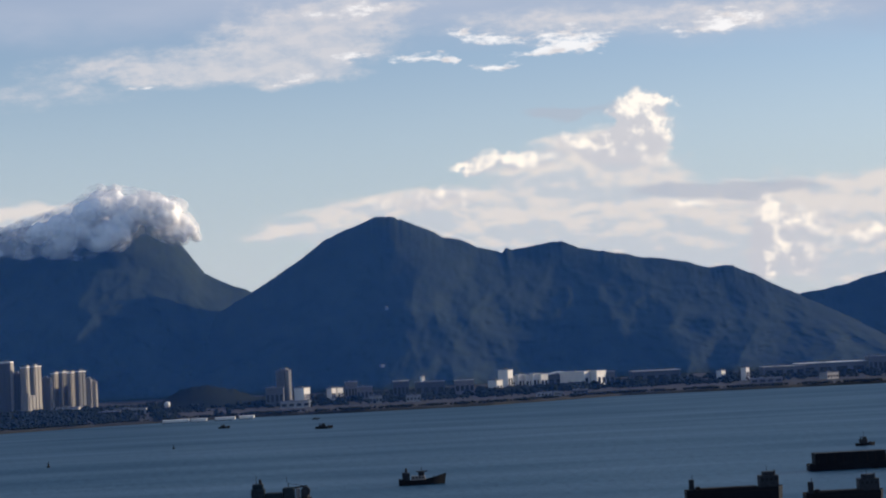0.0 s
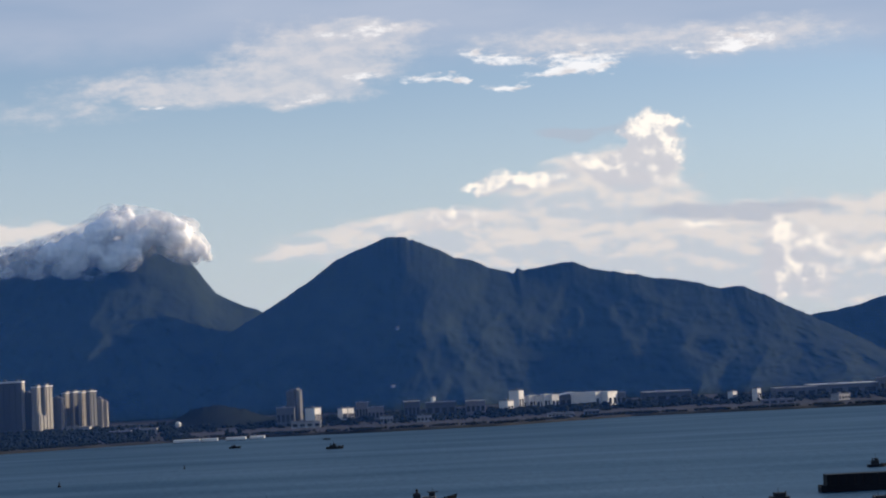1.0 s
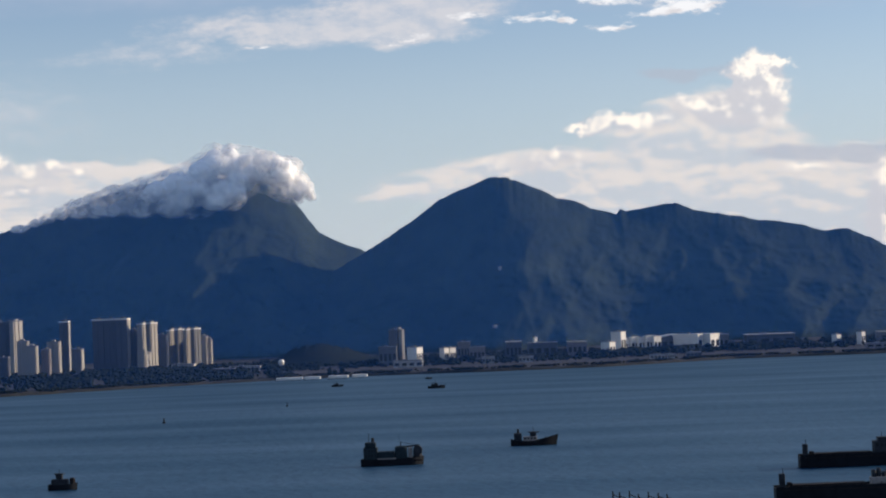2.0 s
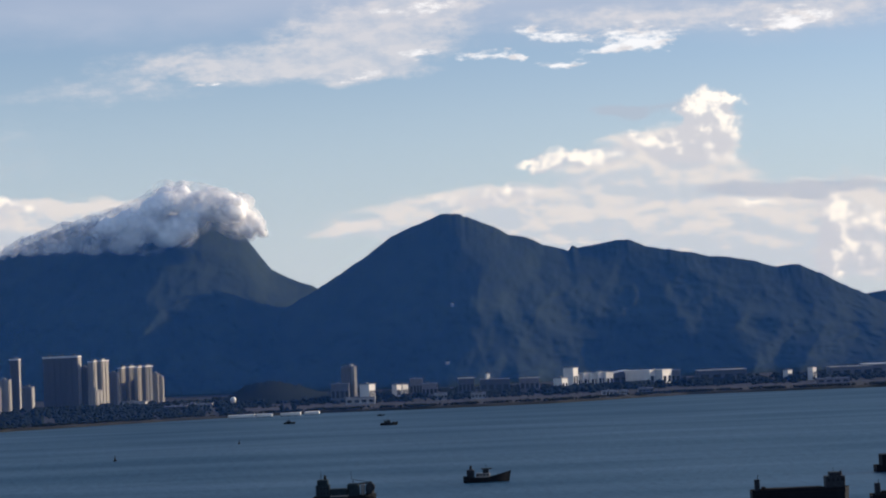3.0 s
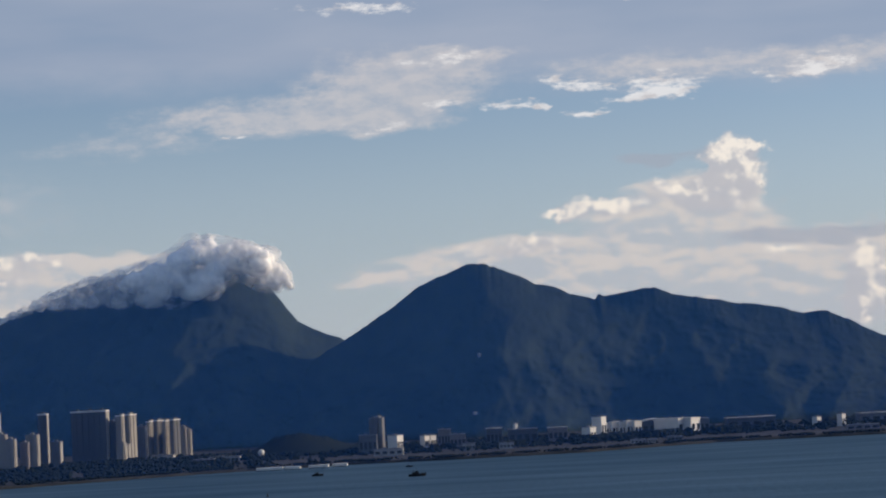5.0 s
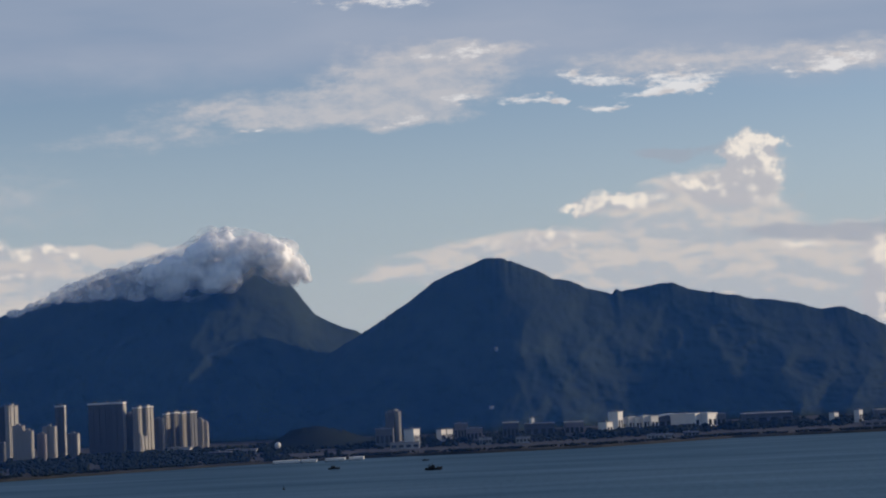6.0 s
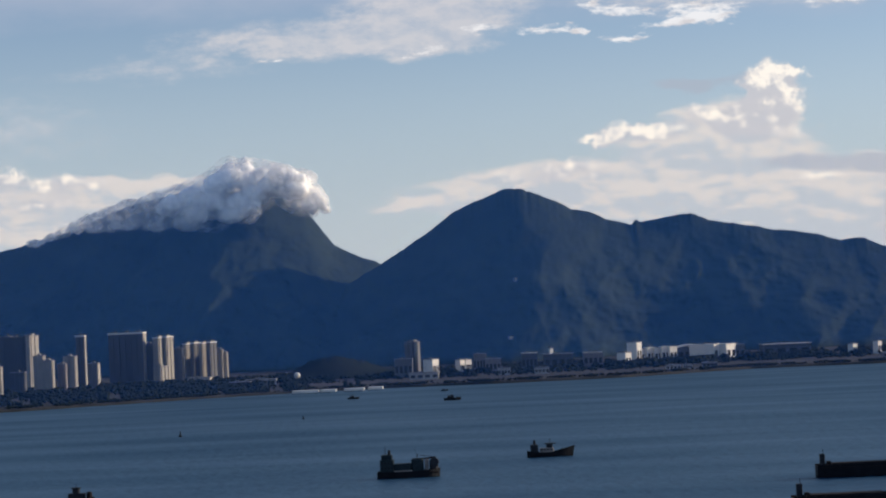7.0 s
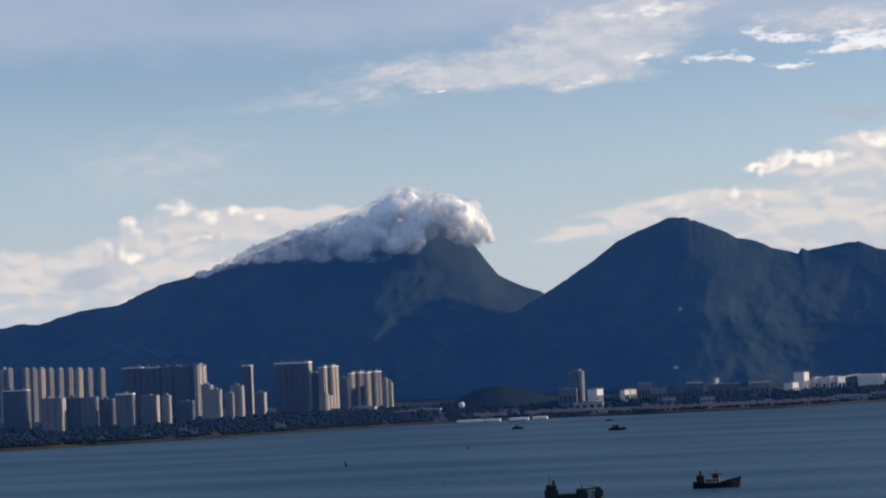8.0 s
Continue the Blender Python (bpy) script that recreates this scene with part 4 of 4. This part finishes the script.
def tug(u, y):
    ob = thing("tug", (u * y, y, 0), "black tug with a raised bow and pale cabin", "tug")
    part("hull", hull(32, 9, 3.4, bow=0.38, sheer=4.2, rake=2.0), M_HULL, ob)
    part("stern_house", box(-13.5, -8.0, -3.0, 3.0, 2.5, 9.0, 0.6), M_CABIN, ob, "dark stern house")
    part("funnel", tube(-10.5, 0, 9.0, 12.0, 0.9, 0.7), M_RUST, ob)
    cab = part("cabin", box(-7.0, 3.0, -2.8, 2.8, 2.5, 6.4, 0.3), M_PALE, ob, "pale pinkish cabin side")
    for k in range(4):
        part("window", box(-6.2 + k * 2.3, -4.9 + k * 2.3, -2.87, -2.75, 4.6, 5.7), M_GLASS, cab)
    part("wheelhouse", box(-2.0, 2.4, -2.2, 2.2, 6.4, 9.2, 0.4), M_CABIN, ob)
    part("canopy", box(-3.4, 4.6, -2.6, 2.6, 9.2, 9.7, 0.1), M_CABIN, ob)
    part("mast", tube(0.5, 0, 9.7, 13.0, 0.2, 0.1), M_CABIN, ob)
    part("towing_bitt", tube(9, 0, 3.5, 6.0, 0.4, 0.4), M_RUST, ob)
    for k in range(5):
        bm = bmesh.new()
        bmesh.ops.create_cone(bm, cap_ends=True, segments=10, radius1=0.7, radius2=0.7, depth=0.5, matrix=Matrix.Translation((-12 + k * 5, -4.75, 2.2)) @ Matrix.Rotation(math.pi / 2, 4, "X"))
        part("fender", bm, M_RUST, ob)


tug(0.0138, 1493)


def dredger(u, y):
    ob = thing("dredger", (u * y, y, 0), "dark dredger with a tall teal stern castle and deck cranes", "dredger")
    part("hull", hull(40, 11, 4.2, bow=0.22, sheer=1.2, rake=0.8), M_HULL, ob)
    castle = part("stern_castle", box(-18, -9, -4.2, 4.2, 3.3, 12.0, 0.4), M_TEAL, ob, "dull teal stern castle")
    part("bridge", box(-17, -10, -3.6, 3.6, 12.0, 15.2, 0.3), M_TEAL, ob)
    for j in range(2):
        for k in range(4):
            part("window", box(-17.2 + k * 2.1, -16.0 + k * 2.1, -4.27, -4.15, 6.0 + j * 3.2, 7.3 + j * 3.2), M_GLASS, castle)
    part("funnel", tube(-12, 0, 15.2, 18.0, 1.0, 0.8), M_RUST, ob)
    part("mast", tube(-14.5, 0, 15.2, 21.0, 0.22, 0.1), M_CABIN, ob)
    part("deck_house", box(-9, 2, -4.0, 4.0, 3.3, 9.2, 0.6), M_TEAL, ob)
    part("deck_rail", box(-9, 3, -4.9, -4.6, 3.3, 5.0, 0.1), M_PALE, ob, "pale deck railing board")
    part("crane_house", box(2.2, 10, -3.4, 3.4, 3.3, 12.2, 0.9), M_TEAL, ob)
    part("crane_tank", box(10.8, 13.4, -2.4, 2.4, 4.0, 11.5, 0.6), M_PALE, ob, "pale upright tank")
    part("bow_gantry", box(14.0, 19.6, -3.0, 3.0, 4.0, 11.4, 1.4), M_CABIN, ob)
    part("boom", bar((4, 0, 11), (18, 0, 12.5), 0.5), M_RUST, ob)
    part("boom_stay", bar((6, 0, 14.5), (17, 0, 12.5), 0.12), M_RUST, ob)
    part("king_post", tube(6, 0, 11.2, 15.0, 0.3, 0.2), M_RUST, ob)
    part("aerial", tube(5, 1, 15.0, 19.5, 0.12, 0.06), M_CABIN, ob)
    part("gantry_wheel", bar((17, -3.2, 9.2), (17, 3.2, 9.2), 3.0, 14), M_CABIN, ob)
    part("outlet_pipe", bar((10, -4.8, 3.6), (19.5, -4.2, 3.0), 0.5), M_RUST, ob)


dredger(-0.0541, 1351)


def fishing_boat(u, y):
    ob = thing("fishing_boat", (u * y, y, 0), "stubby dark fishing boat with a high cabin", "boat")
    part("hull", hull(17, 6.5, 3.2, bow=0.3, sheer=1.0, rake=0.5), M_HULL, ob)
    part("cabin", box(-6.5, 3.5, -2.4, 2.4, 2.3, 6.6, 0.4), M_CABIN, ob)
    part("wheelhouse", box(-3.8, 0.2, -1.8, 1.8, 6.6, 9.4, 0.4), M_CABIN, ob)
    part("roof", box(-4.6, 1.0, -2.2, 2.2, 9.4, 10.0, 0.15), M_CABIN, ob)
    part("mast", tube(-1.8, 0, 10.0, 12.5, 0.25, 0.1), M_RUST, ob)
    part("net_drum", box(4.5, 7.6, -1.8, 1.8, 2.3, 7.2, 0.7), M_RUST, ob)


fishing_boat(-0.2130, 1250)


def derrick_vessel(u, y):
    ob = thing("derrick_vessel", (u * y, y, 0), "moored work vessel with a row of derrick posts", "vessel")
    part("hull", hull(34, 10, 4.5, bow=0.15, sheer=1.0), M_HULL, ob)
    part("deckhouse", box(-14, -8, -3.5, 3.5, 3.6, 10.5, 0.3), M_PALE, ob, "pale stern deckhouse")
    for k, (x, h) in enumerate(((-12.5, 14.2), (-9.5, 13.6), (-5.0, 14.0), (-1.0, 12.6), (3.5, 13.2), (8.0, 12.6), (12.0, 12.0))):
        part("derrick_post", tube(x, 0, 3.6, h, 0.45, 0.3), M_RUST, ob)
        part("derrick_boom", bar((x, 0, h - 1.6), (x + 2.8, 0, h - 2.8), 0.22), M_RUST, ob)


derrick_vessel(0.0640, 950)


def buoy(u, y, s=1.0):
    ob = thing("buoy", (u * y, y, 0), "small dark channel buoy on the water", "buoy", "channel buoys")
    part("float", tube(0, 0, -0.5, 1.2 * s, 1.5 * s, 1.5 * s, 12), M_HULL, ob)
    part("tower", tube(0, 0, 1.2 * s, 4.6 * s, 0.9 * s, 0.35 * s, 6), M_RUST, ob)
    part("lamp", tube(0, 0, 4.6 * s, 5.4 * s, 0.35 * s, 0.3 * s, 8), M_CABIN, ob)


buoy(-0.1630, 2004)
buoy(-0.1034, 2268, 0.8)


# ---------------------------------------------------------------- cap of cloud on the summit
def cap_cloud():
    tops = [(-0.234, 0.0455), (-0.228, 0.0475), (-0.206, 0.0583), (-0.178, 0.0665), (-0.150, 0.0732), (-0.133, 0.0815), (-0.116, 0.0800), (-0.094, 0.0750), (-0.087, 0.0650), (-0.080, 0.0585)]
    lows = [(-0.234, 0.0450), (-0.228, 0.0455), (-0.2095, 0.0505), (-0.184, 0.0515), (-0.162, 0.0505), (-0.140, 0.0490), (-0.122, 0.0540), (-0.117, 0.0650), (-0.0955, 0.0590), (-0.080, 0.0560)]
    cloud = tagged(new("cap_cloud"), "billowing white cloud draped over the mountain summit", "cloud")
    for shell, (grow, mat) in enumerate(((0.80, M_CLOUD), (1.05, M_CLOUD_THIN), (1.30, M_CLOUD_THIN))):
        rng = random.Random(4)
        bm = bmesh.new()
        for k in range(260):
            u = rng.uniform(-0.232, -0.099)
            hi, lo = np.interp(u, *zip(*tops)), np.interp(u, *zip(*lows))
            if shell == 0 and u < -0.147 + rng.uniform(-0.02, 0.012):
                continue
            th = hi - lo
            r = min(0.0062, max(0.0014, th * rng.uniform(0.16, 0.34)))
            w = rng.uniform(lo + r * 0.7, max(lo + r * 0.75, hi - r))
            y = 4650 + rng.uniform(-55, 60)
            c = Vector((u * y, y, EYE + w * y))
            m = Matrix.Translation(c) @ Matrix.Diagonal((1.35, 1.0, 0.95, 1))
            bmesh.ops.create_icosphere(bm, subdivisions=2, radius=r * y * grow, matrix=m)
        for u, w, r in ((-0.131, 0.0738, 0.0068), (-0.119, 0.0718, 0.0078), (-0.110, 0.0685, 0.0078), (-0.1025, 0.0650, 0.0074), (-0.0985, 0.0605, 0.0058), (-0.0950, 0.0570, 0.0036), (-0.126, 0.0655, 0.0050), (-0.142, 0.0690, 0.0062), (-0.106, 0.0715, 0.0048), (-0.1130, 0.0745, 0.0045), (-0.0985, 0.0685, 0.0040), (-0.134, 0.0768, 0.0058), (-0.126, 0.0775, 0.0050), (-0.0945, 0.0640, 0.0046), (-0.0905, 0.0600, 0.0034), (-0.0880, 0.0565, 0.0022)):
            c = Vector((u * 4650, 4650, EYE + w * 4650))
            bmesh.ops.create_icosphere(bm, subdivisions=3, radius=r * 4650 * grow, matrix=Matrix.Translation(c))
        ob = part("billow" if shell == 0 else "wisp", bm, mat, cloud)
        fuse = ob.modifiers.new("fuse", "REMESH")
        fuse.mode, fuse.voxel_size, fuse.use_smooth_shade = "VOXEL", 3.4, True
        ease = ob.modifiers.new("ease", "SMOOTH")
        ease.factor, ease.iterations = 0.5, 4
        tex = bpy.data.textures.new("puffs", "CLOUDS")
        tex.noise_scale, tex.noise_depth = 20, 5
        puff = ob.modifiers.new("puff", "DISPLACE")
        puff.texture, puff.strength, puff.mid_level, puff.texture_coords = tex, 14.0, 0.5, "LOCAL"


cap_cloud()
